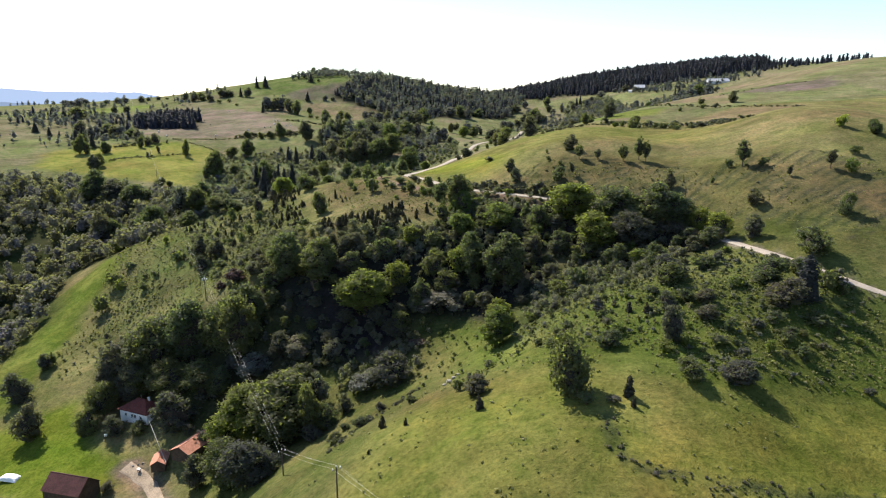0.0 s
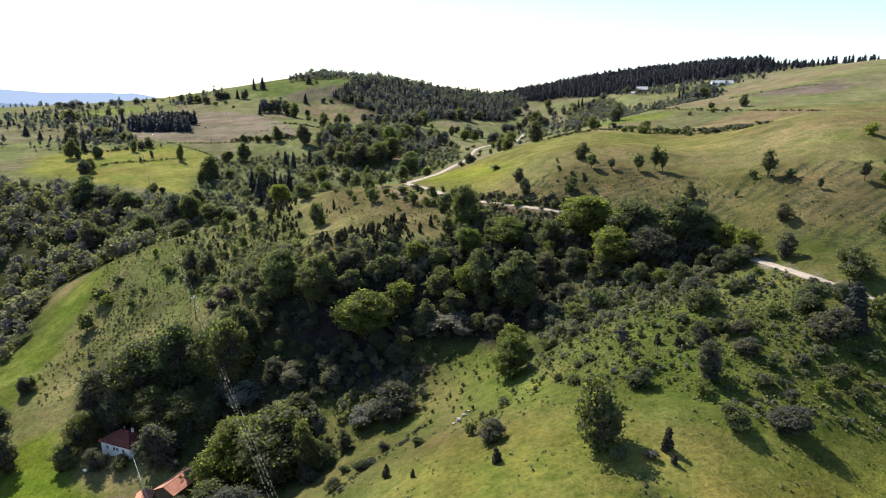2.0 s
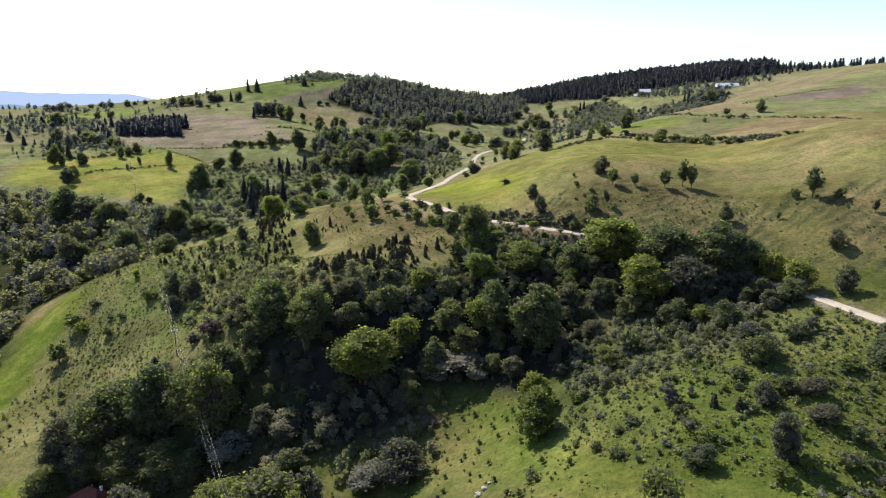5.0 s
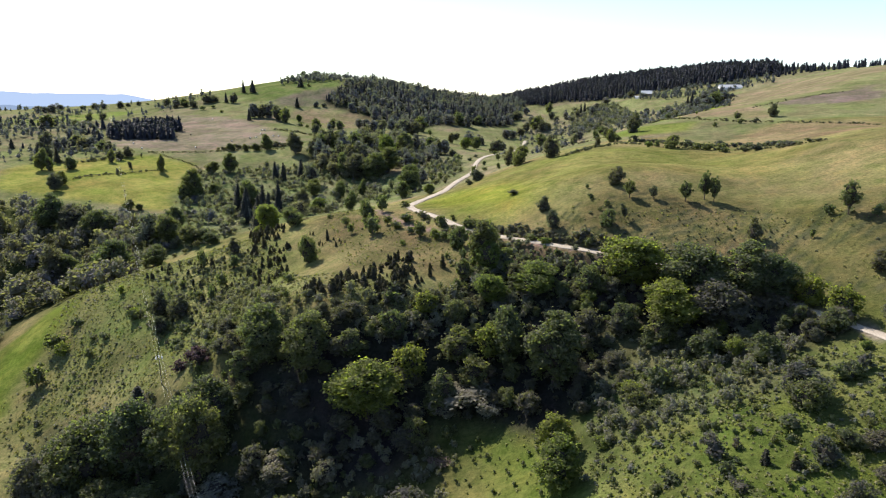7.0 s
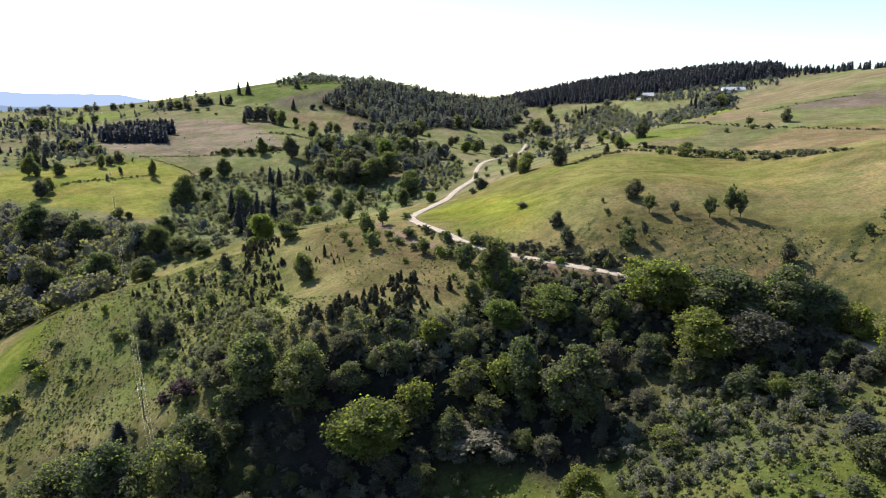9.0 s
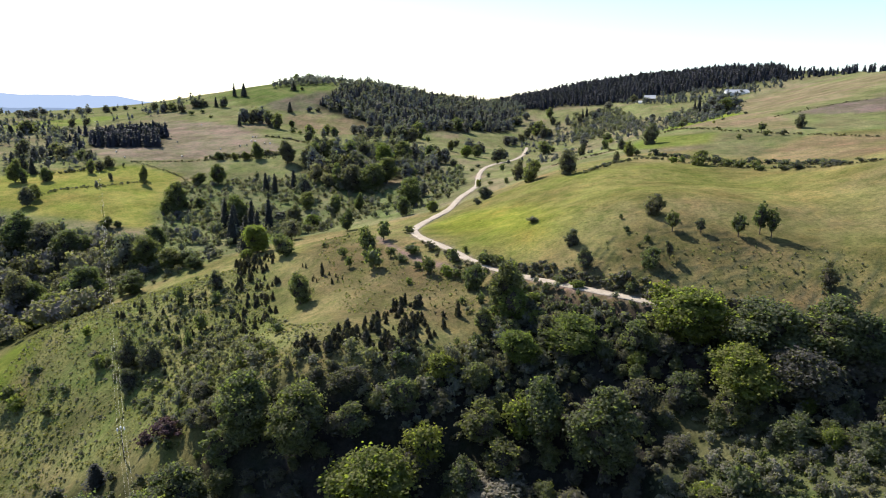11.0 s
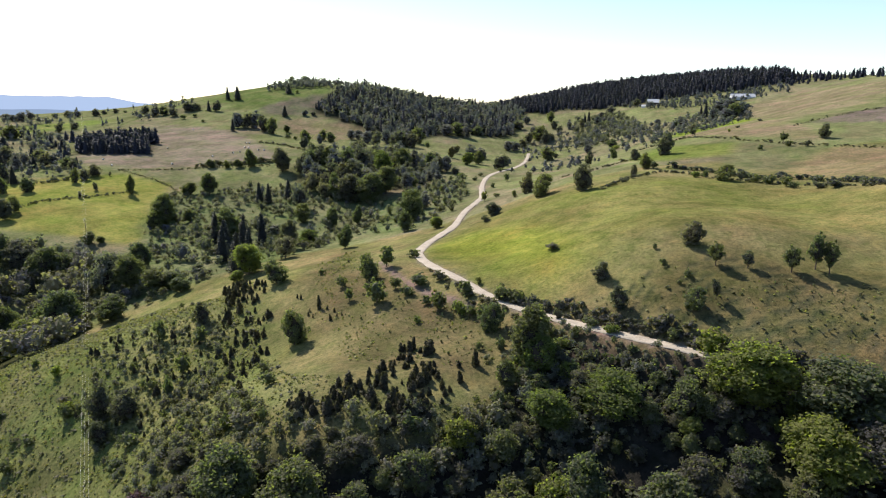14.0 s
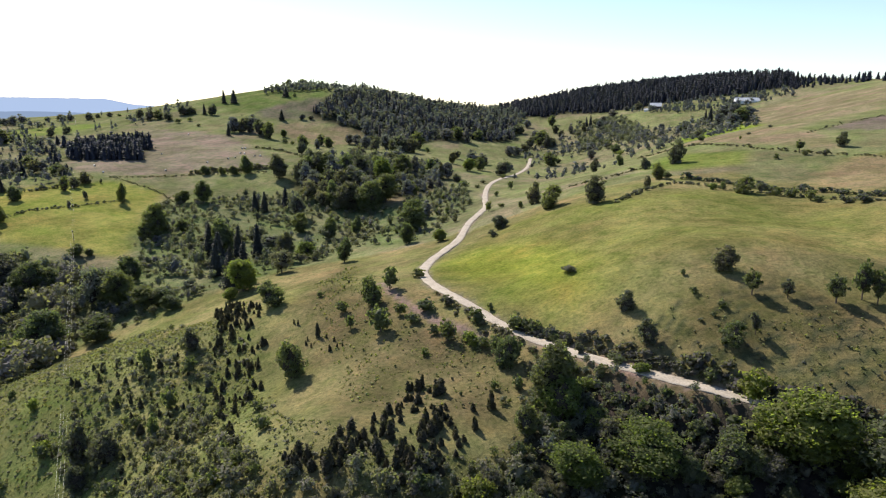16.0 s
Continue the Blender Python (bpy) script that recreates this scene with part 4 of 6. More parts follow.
SLOPE_BUSHES = [
    (34.2, 139.7, 3.6, 4.9), (40.9, 140.2, 2.1, 4.3), (4.4, 169.7, 4.6, 3.8), (91.7, 174.8, 3.1, 6.2), (82.5, 172.8, 3.8, 4.1), (99.3, 163.5, 4.7, 5.1),
    (90.6, 164.6, 4.1, 3.3), (72.3, 191.8, 3.7, 6.8), (91.8, 216.2, 4.6, 6.9), (52, 234.8, 7.6, 9.4), (49.7, 188.7, 3.4, 4.2), (50.6, 182.3, 3.3, 4),
    (29.7, 187.4, 2.7, 3.5), (32.9, 180.2, 2.9, 4.9), (14.5, 187.5, 2.3, 4.5), (120, 190.5, 8.8, 6.7), (94.8, 196.8, 3.5, 6.9), (97.7, 177.5, 3.9, 7.7),
    (110.5, 176, 4.6, 7.7), (61, 164.3, 3.2, 6.5), (68.7, 166.1, 2.9, 5.9), (77.3, 166.2, 3.6, 7.3),
]
SLOPE_BUSHES_2 = [
    (97.3, 218.5, 4.9, 6.2), (68.5, 199.2, 3.4, 6.8), (50.4, 196, 5.4, 7.3), (55.7, 196.7, 2.7, 3.1), (64.3, 186.4, 2.5, 3.1), (52.8, 207.3, 2.3, 3.1),
    (31.7, 218.8, 3.2, 6.3), (44.8, 236.2, 4.9, 7.7), (50, 182.3, 3, 6.1), (40.2, 192.3, 2.3, 4.7), (36.1, 191.3, 2.4, 3.4), (51.4, 177.4, 3.4, 6.7),
]
SPRUCES = [
    (112.7, 188, 15, 10.7), (-121.8, 289.2, 8, 8.4), (-571, 974.9, 15, 17), (-522.7, 916, 15, 17.6), (-529, 834.3, 14, 13.2), (-500.1, 815.8, 12, 8.6),
    (-420.7, 735.5, 22.5, 13.1), (-425.5, 758.3, 23.3, 11.3), (-402.6, 735.1, 16.9, 10.9),
    (-418.7, 795.6, 14.4, 11.9), (-365, 770.7, 13.9, 8.5),
]
VALLEY_TREES = [
    (-100.3, 1092.1, 15, 18), (-173.5, 946.7, 15, 12.4), (29.3, 905.5, 15, 16), (44.6, 927.5, 15, 15.1), (11.9, 958.9, 14.6, 10), (-230.6, 1118.5, 11.2, 11.7),
]
HOMESTEAD_BIG = [
    (-126.4, 259.5, 26, 26), (-108, 255, 27, 25), (-92, 253, 23, 21), (-139.8, 257, 23, 20), (-114, 245, 14, 19), (-98, 239, 14, 17),
    (-84.7, 247.1, 26, 18.6), (-143.6, 252.2, 15.4, 13.9), (-142.1, 242.8, 14.8, 13.5), (-90, 236, 11, 13), (-128, 249, 14, 17), (-71, 213.2, 20, 28),
    (-56, 205, 22, 26), (-79.2, 210.6, 15.6, 14.1), (-46.4, 199, 17.9, 10.5), (-104.9, 227.1, 15.7, 19.1), (-18.8, 216.7, 11.5, 17.7), (-193.6, 287.7, 8, 8),
    (-169, 236, 15, 13), (-192, 264, 14, 15), (-86, 197, 12, 10), (-120.3, 202.1, 4, 8),
]
HOMESTEAD_MID = [
    (-143.8, 233.6, 11.6, 10.9), (-131.2, 230.2, 8.3, 9.7), (-121.2, 229.3, 4.6, 8.2), (-40.2, 200, 8.6, 9.2), (-34.7, 205.6, 7, 6.5), (-54.9, 230.7, 7, 12.5),
    (-26.1, 182.3, 3.6, 6.4), (-44.3, 193.8, 5.1, 10.3), (-9.8, 181, 2.4, 4.7), (-31.9, 187.7, 2.6, 5), (-20.4, 192.1, 3, 4.4), (-33.2, 176.1, 3.1, 6.2),
]
WILLOWS = [
    (-1.8, 256, 7, 20.5), (-9.5, 253.8, 5, 11.9), (5.4, 250.9, 5, 10), (-221.5, 523.9, 25.6, 23.6), (-140.4, 631.4, 12.8, 21.8), (-114.7, 547.4, 16.2, 15.7),
    (-137.1, 714.4, 24, 19.7), (-166.2, 529.3, 9.1, 9.5), (-135.3, 761.2, 19.8, 17.3), (-125.3, 779.5, 19.5, 16.6), (-155.9, 651, 14.9, 16.1), (-118.2, 743.8, 15.5, 15),
    (-77.1, 239.2, 8.6, 17.2), (-59.2, 242, 7.6, 13.1), (-44, 237.5, 8.9, 8.7), (-28.5, 216.8, 7.8, 13.6), (-45.8, 215.3, 13.9, 9.5), (-101.9, 265.6, 6.5, 11.6),
    (-60.4, 232.3, 5.3, 10.2),
]
BROOK_TREES = [
    (-304.4, 548.9, 25.5, 23.4), (-285.5, 546.8, 21.4, 23.4), (-268.5, 543.5, 18.6, 20.7), (-259.7, 548.6, 12.7, 15.7), (-204.5, 521.7, 21.6, 19.8), (-212.3, 556.1, 16.5, 16),
    (-260.6, 474, 26, 18.7), (-231.6, 646.2, 26, 19), (-234.4, 633.2, 14.4, 13), (-217.9, 665.4, 10.8, 13.2), (-171.4, 616.3, 26, 22.6), (-119.9, 584.6, 21.9, 14.2),
    (-127.6, 680.7, 15.7, 17), (-227.4, 745.1, 20, 19.4), (-98.4, 653.4, 16.7, 11.7), (-78.3, 656.1, 15.1, 10.4), (-92.3, 729.2, 26, 33), (-73.4, 723.4, 26, 32.8),
    (-106.1, 737.1, 24.9, 16.7), (-60.2, 745.3, 26, 26.3), (-126.2, 828.3, 23.9, 21.1), (-91.3, 774.5, 26, 27.5), (-253.1, 477.9, 18.3, 13.4), (-235.7, 656.9, 20, 16.2),
    (-218.4, 536.7, 10.5, 15.3),
]
VALLEY_EDGE_TREES = [
    (-220.8, 471.6, 26, 24.1), (-242.1, 472.2, 13.6, 19.7), (-220.1, 460.5, 5.5, 10.6), (-195.8, 477.7, 13.7, 20), (-184.2, 511, 13.6, 19.3), (-175.4, 513.3, 10, 16.9),
    (-127.4, 506.6, 18.8, 18.5), (-107.6, 595.3, 11.9, 14.5), (-75.6, 548.7, 14.9, 11.8), (-33, 630.5, 24, 21.7), (-37.3, 578, 14.4, 11.2), (-15.3, 550, 8.1, 9.2),
    (-240.7, 451.9, 8.6, 18.7), (-266.2, 595.2, 8.9, 14.4), (-259.6, 599.1, 5.4, 9.9), (-244.8, 740, 11.4, 15.6), (-131, 493.8, 7.1, 9.2), (-66, 808.8, 26, 20.6),
    (-46.4, 837.2, 22.1, 21.4), (-166.1, 500.9, 8.5, 14.1),
]
MEADOW_EDGE_TREES = [
    (-289.7, 720.2, 17.3, 8.6), (-347.3, 631.7, 15.8, 14.1), (-349.8, 648.9, 12.7, 10.7), (-400.1, 703.1, 20.7, 17.3), (-370.9, 703.4, 12.5, 11.1), (-212.3, 840.6, 18.5, 17.1),
    (-174.5, 822.2, 26, 20.9), (-254.7, 837.7, 9.2, 12.8), (-237.6, 837, 7.9, 12.8), (-225.5, 839, 8.8, 14.5),
]
BROOK_CONIFERS = [
    (-160.4, 560, 26, 11.8), (-140.3, 526.7, 26, 12.5), (-133.4, 533.7, 26, 12.7), (-145.4, 610.2, 26, 13.1), (-164.2, 583.6, 26, 12.4), (-181.3, 614.4, 24.8, 10.8),
    (-157.7, 604, 26, 13), (-177.1, 732.9, 19.7, 10.3), (-169.1, 733.1, 19, 11.1), (-152.5, 743.5, 18.9, 11.2), (-235.7, 670, 22.2, 11.9), (-266.5, 525.5, 9.5, 6.5),
]
CREST_TREES = [
    (-306.9, 1549.8, 18.5, 14.5), (-279, 1562.6, 16.4, 19.5), (-226.4, 1251.4, 9.5, 13.5), (-212.6, 1255.4, 7.7, 15.5), (-303.5, 1120.8, 26, 17), (-291.7, 1127.5, 26, 18.8), (-280.8, 1134.6, 26, 19),
    (-261.5, 1107.6, 26, 18.5), (-246.1, 1091, 26, 14.9), (-377.5, 1259.2, 19.2, 13.5), (-500.1, 1263.1, 18.3, 11.6), (-473.8, 1238, 18.7, 17), (-460, 1239.3, 16.9, 18.9), (-436.7, 1219.6, 15.6, 16.7),
    (-427, 1266.4, 17.3, 23.3), (-417.6, 1276, 13.6, 13.7), (-607.3, 1309.3, 12.9, 16.1), (-605, 1335.8, 8.1, 14.4), (-587.8, 1342.9, 9.2, 12.4), (-651.7, 1303.1, 11.8, 20), (-633.2, 1297.9, 11.8, 11.9),
    (-679.3, 1310.3, 8, 16.1),
]
SIDE_VALLEY_TREES = [
    (-721.5, 1241, 14.9, 15.1), (-709.2, 1240.8, 13, 15.1), (-696.2, 1239.2, 16.7, 17), (-706.2, 1281.6, 13.5, 15.7), (-567.9, 1002.8, 19.4, 22.3), (-556.7, 1096.4, 17, 11.5), (-552.5, 1130.7, 12.5, 11.9),
    (-503.7, 961.4, 17.3, 12.8), (-496, 928.9, 9.1, 10.9), (-466.7, 827.4, 18.3, 15.5), (-437.8, 798.8, 15.3, 12.6), (-437.3, 812.4, 15.3, 9.4), (-441.3, 844.8, 13.4, 13.5), (-416, 810.3, 16.2, 12.8),
    (-410.5, 815.9, 14.1, 10.6), (-393.1, 808.2, 12.1, 11.6), (-349.2, 741.7, 14.8, 7.9), (-375.7, 787.9, 13.7, 8.5), (-348.6, 756, 11.7, 9.7), (-347.2, 772.8, 12.6, 11.1), (-420.3, 750.2, 15.5, 8.5),
    (-371.1, 703.5, 11, 10.9),
]
VALLEY_WOOD_TREES = [
    (-390.8, 699.9, 15.7, 7.9), (-295.7, 735, 13.1, 6.8), (-321.5, 721.6, 8.9, 4.1), (-320.8, 692.5, 6.5, 3.9), (-180.7, 996.5, 20.4, 13.5), (-168.6, 1068.6, 17.4, 13), (-155.2, 1048.2, 16.2, 12.7),
    (-165.5, 1018.4, 12.6, 10.8), (-150.2, 813.3, 26, 14.3), (-145.2, 833.2, 22.4, 13.4), (-134.1, 832.7, 26, 17.1), (-116.2, 812.4, 26, 16.6), (-106.6, 833.1, 24.7, 15.9), (-92.4, 844.9, 22, 16.2),
    (-143.1, 795.8, 26, 13.9), (-117.6, 778.6, 26, 15.8), (-102.2, 768.5, 26, 16.7), (-88.2, 767.5, 26, 16.7), (-75.5, 749.1, 26, 15.2), (-91.3, 743.9, 20.3, 14), (-105.1, 745.9, 17.6, 14),
    (-117.1, 754.6, 23.4, 14.2),
]
FOREST_FOOT_TREES = [
    (-131.3, 775.9, 22.6, 13.5), (-74, 765.9, 15.6, 13.4), (-61.7, 745.7, 15.1, 11.9), (-132, 1104.3, 16.4, 13.5), (-120.2, 1096.1, 17.9, 13.4), (-105, 1064.7, 19.6, 16.2), (-90.1, 1027.6, 21.2, 14),
    (-77, 1072.2, 21.4, 18), (-63.8, 1051.1, 20.2, 14.4), (-113.1, 1171.6, 26, 16.2), (-98.7, 913.1, 19.7, 13.6), (-83.9, 897.6, 16, 13.3), (-63.1, 881.3, 19, 11.8), (-66.4, 825.9, 14.4, 10.9),
    (-53, 928.9, 16.8, 11.1), (-45.9, 855.1, 15.1, 11.4), (-53.3, 804.5, 11.2, 8.3), (-40.6, 816.8, 14.5, 8.4), (-33.1, 843.9, 24.4, 10), (-17.4, 848.2, 19.4, 11.3), (-8.2, 834.6, 17.8, 11.1),
    (1.1, 836.6, 19.7, 11.1),
]
HILL_FOOT_TREES = [
    (-23.7, 861.9, 12.1, 10.2), (9.7, 819.2, 8.5, 8.5), (-17.9, 788.3, 9.7, 9.2), (-9.4, 780.4, 10.7, 9.1), (-34.8, 757.7, 15.8, 8.8), (-26.5, 776.8, 10.7, 7.9), (-40.1, 748.5, 20.8, 10.8),
    (-74.8, 861.9, 17.1, 12.7), (-57.8, 838.8, 13, 9.9), (-53.8, 1040.3, 26, 22.2), (-31.9, 1078.9, 26, 16.5), (-41, 1032.1, 22.7, 18.8), (-14.2, 1217.5, 14.6, 22.6), (13, 1179.3, 19.5, 20.1),
    (31.9, 1190.5, 22.5, 18.4), (45, 1178.2, 22.2, 18.3), (66.2, 1212.2, 16.5, 15.1), (19.9, 1018.8, 11.8, 11.6), (38.3, 960.8, 20.2, 16), (50.9, 996.9, 14.3, 15.2), (58.3, 1001.9, 12.5, 9.2),
    (66.7, 890.2, 19, 16),
]
FAR_ROAD_TREES = [
    (81.3, 940.4, 11.2, 14.2), (105.3, 1108.6, 16.4, 15.4), (116.7, 1116.4, 14.8, 15.6), (132.9, 1148.8, 14.6, 14.3), (146.8, 1179.6, 17.8, 14.7), (169.1, 1201.7, 26, 22.5), (163.6, 1225.3, 21.5, 15.3),
    (174.6, 1179.6, 22.4, 14.7), (186.8, 1195.7, 13.6, 11.2), (146.1, 1013.1, 19.9, 18.6), (162.1, 1034.3, 7.4, 9.5), (147, 1299.1, 17.9, 20.4), (170.6, 1352.6, 15.8, 12.8), (218.6, 1362.7, 20.2, 14),
    (232.1, 1266.4, 16.6, 12.9), (213.1, 1255.8, 12.5, 11.8), (-32.5, 679.2, 19.1, 12.6), (-23.7, 669, 15.1, 10.4), (322.7, 1331.9, 16.7, 15.7), (361.2, 1373, 8.7, 10.8), (378.1, 1358.2, 14, 17.1),
    (297.3, 1298.8, 14.1, 12.2),
]
RAVINE_TREES = [
    (251.8, 1253, 17.5, 9.8), (278, 1252.3, 16.5, 11.8), (235.4, 1013.3, 12.7, 12.4), (202.5, 1014.7, 15, 10.9), (374.4, 1016.4, 19.2, 12.4), (429.5, 1115.5, 21.4, 20.7), (415.7, 1058.3, 26, 17.8),
    (378.1, 967.7, 23.2, 19), (417.7, 1029, 21.1, 17.3), (367.2, 962.9, 18, 17.5), (452.9, 1084.6, 5.8, 7.5), (426.2, 1127.4, 13, 13.9), (308.6, 924.6, 10.9, 10.4), (344, 1050.9, 11, 14.5),
    (334, 1045.9, 7.8, 9.6), (325.4, 1093.4, 12.5, 10.1),
]
FAR_BUSHES = [
    (-410.2, 1191.5, 8, 11.8), (-369.3, 1162.7, 4.9, 9.7), (-397.4, 1207.1, 6, 12), (-634.5, 1211.8, 5.4, 8.3), (-335.7, 779.7, 4.8, 3.9), (-566.6, 1334.8, 5.1, 9.2), (-493.2, 1434.9, 4.5, 5.6),
    (-290.2, 722.3, 5.1, 6.7), (-267.9, 1405.6, 6.7, 12), (-216.5, 1058.5, 7.6, 12), (-204.9, 1052, 6, 9.6), (-18.1, 1043.6, 9.3, 7.2), (62.6, 855.1, 5.3, 7), (55.4, 739.6, 8.7, 5.9),
    (38.4, 706.5, 5.1, 5.6), (22.9, 622.6, 8.5, 6.5), (32.1, 623.1, 3.7, 6.5), (-14.1, 674.1, 6.7, 5.3), (-5.8, 662.8, 7.4, 5.6), (-1.9, 622.8, 6.7, 6.5), (-14.4, 548.7, 6.5, 7),
]
FAR_ROAD_BUSHES = [
    (12.1, 497.6, 4.7, 6.5), (-52.8, 676.7, 4.4, 4.3), (-45.5, 675.5, 3.3, 4.8), (232.2, 984, 6, 12), (11.7, 747.1, 5.9, 7.1), (13.9, 697, 4.5, 5), (27.6, 776.6, 4, 6.8),
    (-6.8, 729.4, 5.8, 6.3), (36, 807.7, 3.6, 7.1), (40.3, 583.1, 5.5, 4.8), (-46.3, 638.2, 6, 6.3), (-36.5, 608.4, 5.6, 5.9), (14, 787.9, 6.3, 8.1), (319.1, 898.6, 3.9, 6.7),
    (241.9, 691.8, 2.9, 2.9), (261.1, 716.2, 2.5, 4.6), (304.6, 760.4, 2.8, 5.5),
]
FAR_SPRUCES = [
    (-389.1, 1366.6, 26, 11.6), (-369.2, 1359.5, 26, 18.9), (-283.4, 1402, 18.7, 19.5), (-258.2, 1238.3, 18.9, 14.3), (-302.6, 1088.2, 18.7, 9.1), (-392.8, 1265.2, 18.4, 10.7), (-389.8, 823.2, 8.7, 5.4),
    (268.5, 1302, 18.3, 8.2), (273.5, 1293.3, 21.2, 9.1), (392.5, 1083.6, 23.2, 10.8), (276.3, 1304.5, 16.3, 7.2), (389.8, 1093, 18.5, 7.6), (657.8, 1328.4, 23.2, 10.4), (656, 1307, 15.6, 9.2),
    (678.3, 1476, 20.3, 11.7),
]

GREENS = ["leafy green tree with a full rounded crown on the hillside", "bright green broadleaf tree lit by low sun", "dense green broadleaf tree with a lumpy crown"]
FIELD_LABELS = ["small round green tree standing alone in a meadow", "dark green field tree on a short bare trunk"]
BUSH_LABELS = ["rounded green bush in rough grass", "dark green thorny bush in rough grass", "low green shrub in rough pasture"]
plant(ORCHARD, [q for q in FIELD_TREES if q[3] < 8.5], FIELD_LABELS, "trees in the meadows")
plant(ROUND, [q for q in FIELD_TREES if q[3] >= 8.5], ["wide round dark green tree beside a meadow"], "trees in the meadows", [1, 0, 3])
plant(OPEN, [(139, 295, 13.5, 9.5)], ["tall gappy dark tree standing in the dry meadow"], "trees in the meadows")
plant(ROUND, [q for q in FIELD_BUSHES + FIELD_BUSHES_2 if q[2] > 6.4], ["large round dark bush in the meadow"], "bushes in the meadows", [1, 0, 3])
plant(BUSH, [q for q in FIELD_BUSHES + FIELD_BUSHES_2 if q[2] <= 6.4], BUSH_LABELS, "bushes in the meadows")
plant(ROUND, SPUR_TREES, GREENS, "trees on the spur", [0, 2, 1, 0, 1, 3], 1.3)
plant(TALL, [(7.8, 314.8, 20, 15)], ["tall pointed green tree beside the gravel road"], "trees on the spur", [0], 0.95)
plant(BUSH, SPUR_BUSHES + SPUR_BUSHES_2 + SPUR_EDGE_BUSHES, BUSH_LABELS, "bushes on the spur")
plant(BIG, GULLY_TREES[:4] + [(x, y, h, w * 1.2) for x, y, h, w in GULLY_TREES[7:13]], GREENS, "trees in the gully", [1, 0, 0, 2, 4, 0, 2, 1, 3, 0], 1.3)
plant(TALL, GULLY_TREES[4:7], ["tall pointed green tree rising from the gully"], "trees in the gully", [0, 0, 2], 0.95)
plant(BIG, [(24.8, 292, 12.5, 20), (9, 290.5, 11.5, 14)], ["wide bright green tree below the gravel road"], "trees in the gully", [1, 4], 1.7)
plant(MID, [q for k, q in enumerate(GULLY_TREES[13:]) if k not in (1, 2)] + [q for k, q in enumerate(GULLY_TREES_2) if k not in (0, 6, 7, 8, 9, 11, 12, 14)], GREENS, "trees in the gully", [0, 2, 2, 0, 3, 0, 2, 0, 1, 2, 3, 0, 4, 1, 3, 0, 2, 3, 1, 4, 0, 2, 1, 3, 0, 4, 2], 1.15)
plant(WILLOW, WILLOWS, ["silvery grey willow growing along the brook"], "willows along the brook")
plant(BIG, HOMESTEAD_BIG[:11], ["tall dark green broadleaf tree behind the farmhouse"], "trees round the farm", [0, 2, 0, 3, 2, 0, 2, 3], 1.3)
plant(BIG, [(-131, 247, 19, 13), (-62, 180, 16, 20), (-73, 190, 16, 16)], ["dense dark green tree beside the farm buildings"], "trees round the farm", [3, 3, 0], 1.3)
plant(BIG, HOMESTEAD_BIG[11:15], ["large bright green tree beside the orange-roofed shed"], "trees round the farm", [1, 0, 4, 2], 1.3)
plant(ROUND, HOMESTEAD_BIG[15:], ["dark round tree on the farm lawn"], "trees round the farm", [1, 3], 1.6)
plant(ROUND, HOMESTEAD_MID, GREENS, "trees round the farm", [0, 1, 2], 1.7)

def wider(rows):
    return [(x, y, h, 1.25 * w) for x, y, h, w in rows]


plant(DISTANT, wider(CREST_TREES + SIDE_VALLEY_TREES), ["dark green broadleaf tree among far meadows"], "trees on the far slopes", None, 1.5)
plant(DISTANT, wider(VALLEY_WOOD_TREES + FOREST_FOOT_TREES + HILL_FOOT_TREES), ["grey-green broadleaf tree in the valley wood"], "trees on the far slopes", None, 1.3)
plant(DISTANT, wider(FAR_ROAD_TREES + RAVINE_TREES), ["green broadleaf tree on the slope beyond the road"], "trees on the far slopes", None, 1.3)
plant(BUSH, FAR_BUSHES + FAR_ROAD_BUSHES, BUSH_LABELS, "bushes in the valley")
plant(SPRUCE, [(x, y, min(h, 27), max(w, 0.50 * min(h, 27))) for x, y, h, w in BROOK_CONIFERS + FAR_SPRUCES], ["dark green pointed spruce"], "spruces")
plant(ROUND, [(31.7, 147, 16.5, 12.5)], ["tall dark green tree on the grassy slope"], "trees on the slope", [0], 0.8)
plant(TALL, SLOPE_TREES[:1], ["pointed light green tree on the grassy slope"], "trees on the slope", [2])
plant(ROUND, SLOPE_TREES[1:], ["dense round dark green tree on the grassy slope"], "trees on the slope", [1, 0, 3, 2], 1.5)
plant(BUSH, SLOPE_BUSHES + SLOPE_BUSHES_2, BUSH_LABELS, "bushes on the slope")
plant(ROUND, [(-132, 335.4, 8.3, 8), (-82.2, 280.5, 8.3, 9), (-89.3, 294.8, 5.4, 8.5), (-88, 284, 6, 8)], ["dense dark bush on the flank of the spur"], "bushes on the spur", [1, 3])
plant(BUSH, [(-118.3, 327.7, 4.7, 7.7), (-138.6, 350.4, 6.1, 6.4), (-98.9, 301.9, 3.6, 6.8), (-118.3, 318.5, 3.8, 7), (-153, 355.2, 4.7, 6.1), (-186.9, 366.3, 4.1, 6.8), (-171, 350.9, 2.6, 5.2)], BUSH_LABELS, "bushes on the spur")
plant(PURPLE, [(-97.0, 286.0, 7.2, 12.0), (-106.5, 291.5, 4.2, 6.5)], ["dull purple-leaved bush beside the power line"], "bushes on the spur")
plant(SPRUCE, SPRUCES, ["dark green pointed spruce"], "spruces")
plant(BIG, VALLEY_TREES, GREENS, "trees in the valley")
plant(BIG, BROOK_TREES + MEADOW_EDGE_TREES, ["dark green broadleaf tree along the valley brook"], "trees in the valley", [2, 3, 0, 2, 0], 1.2)
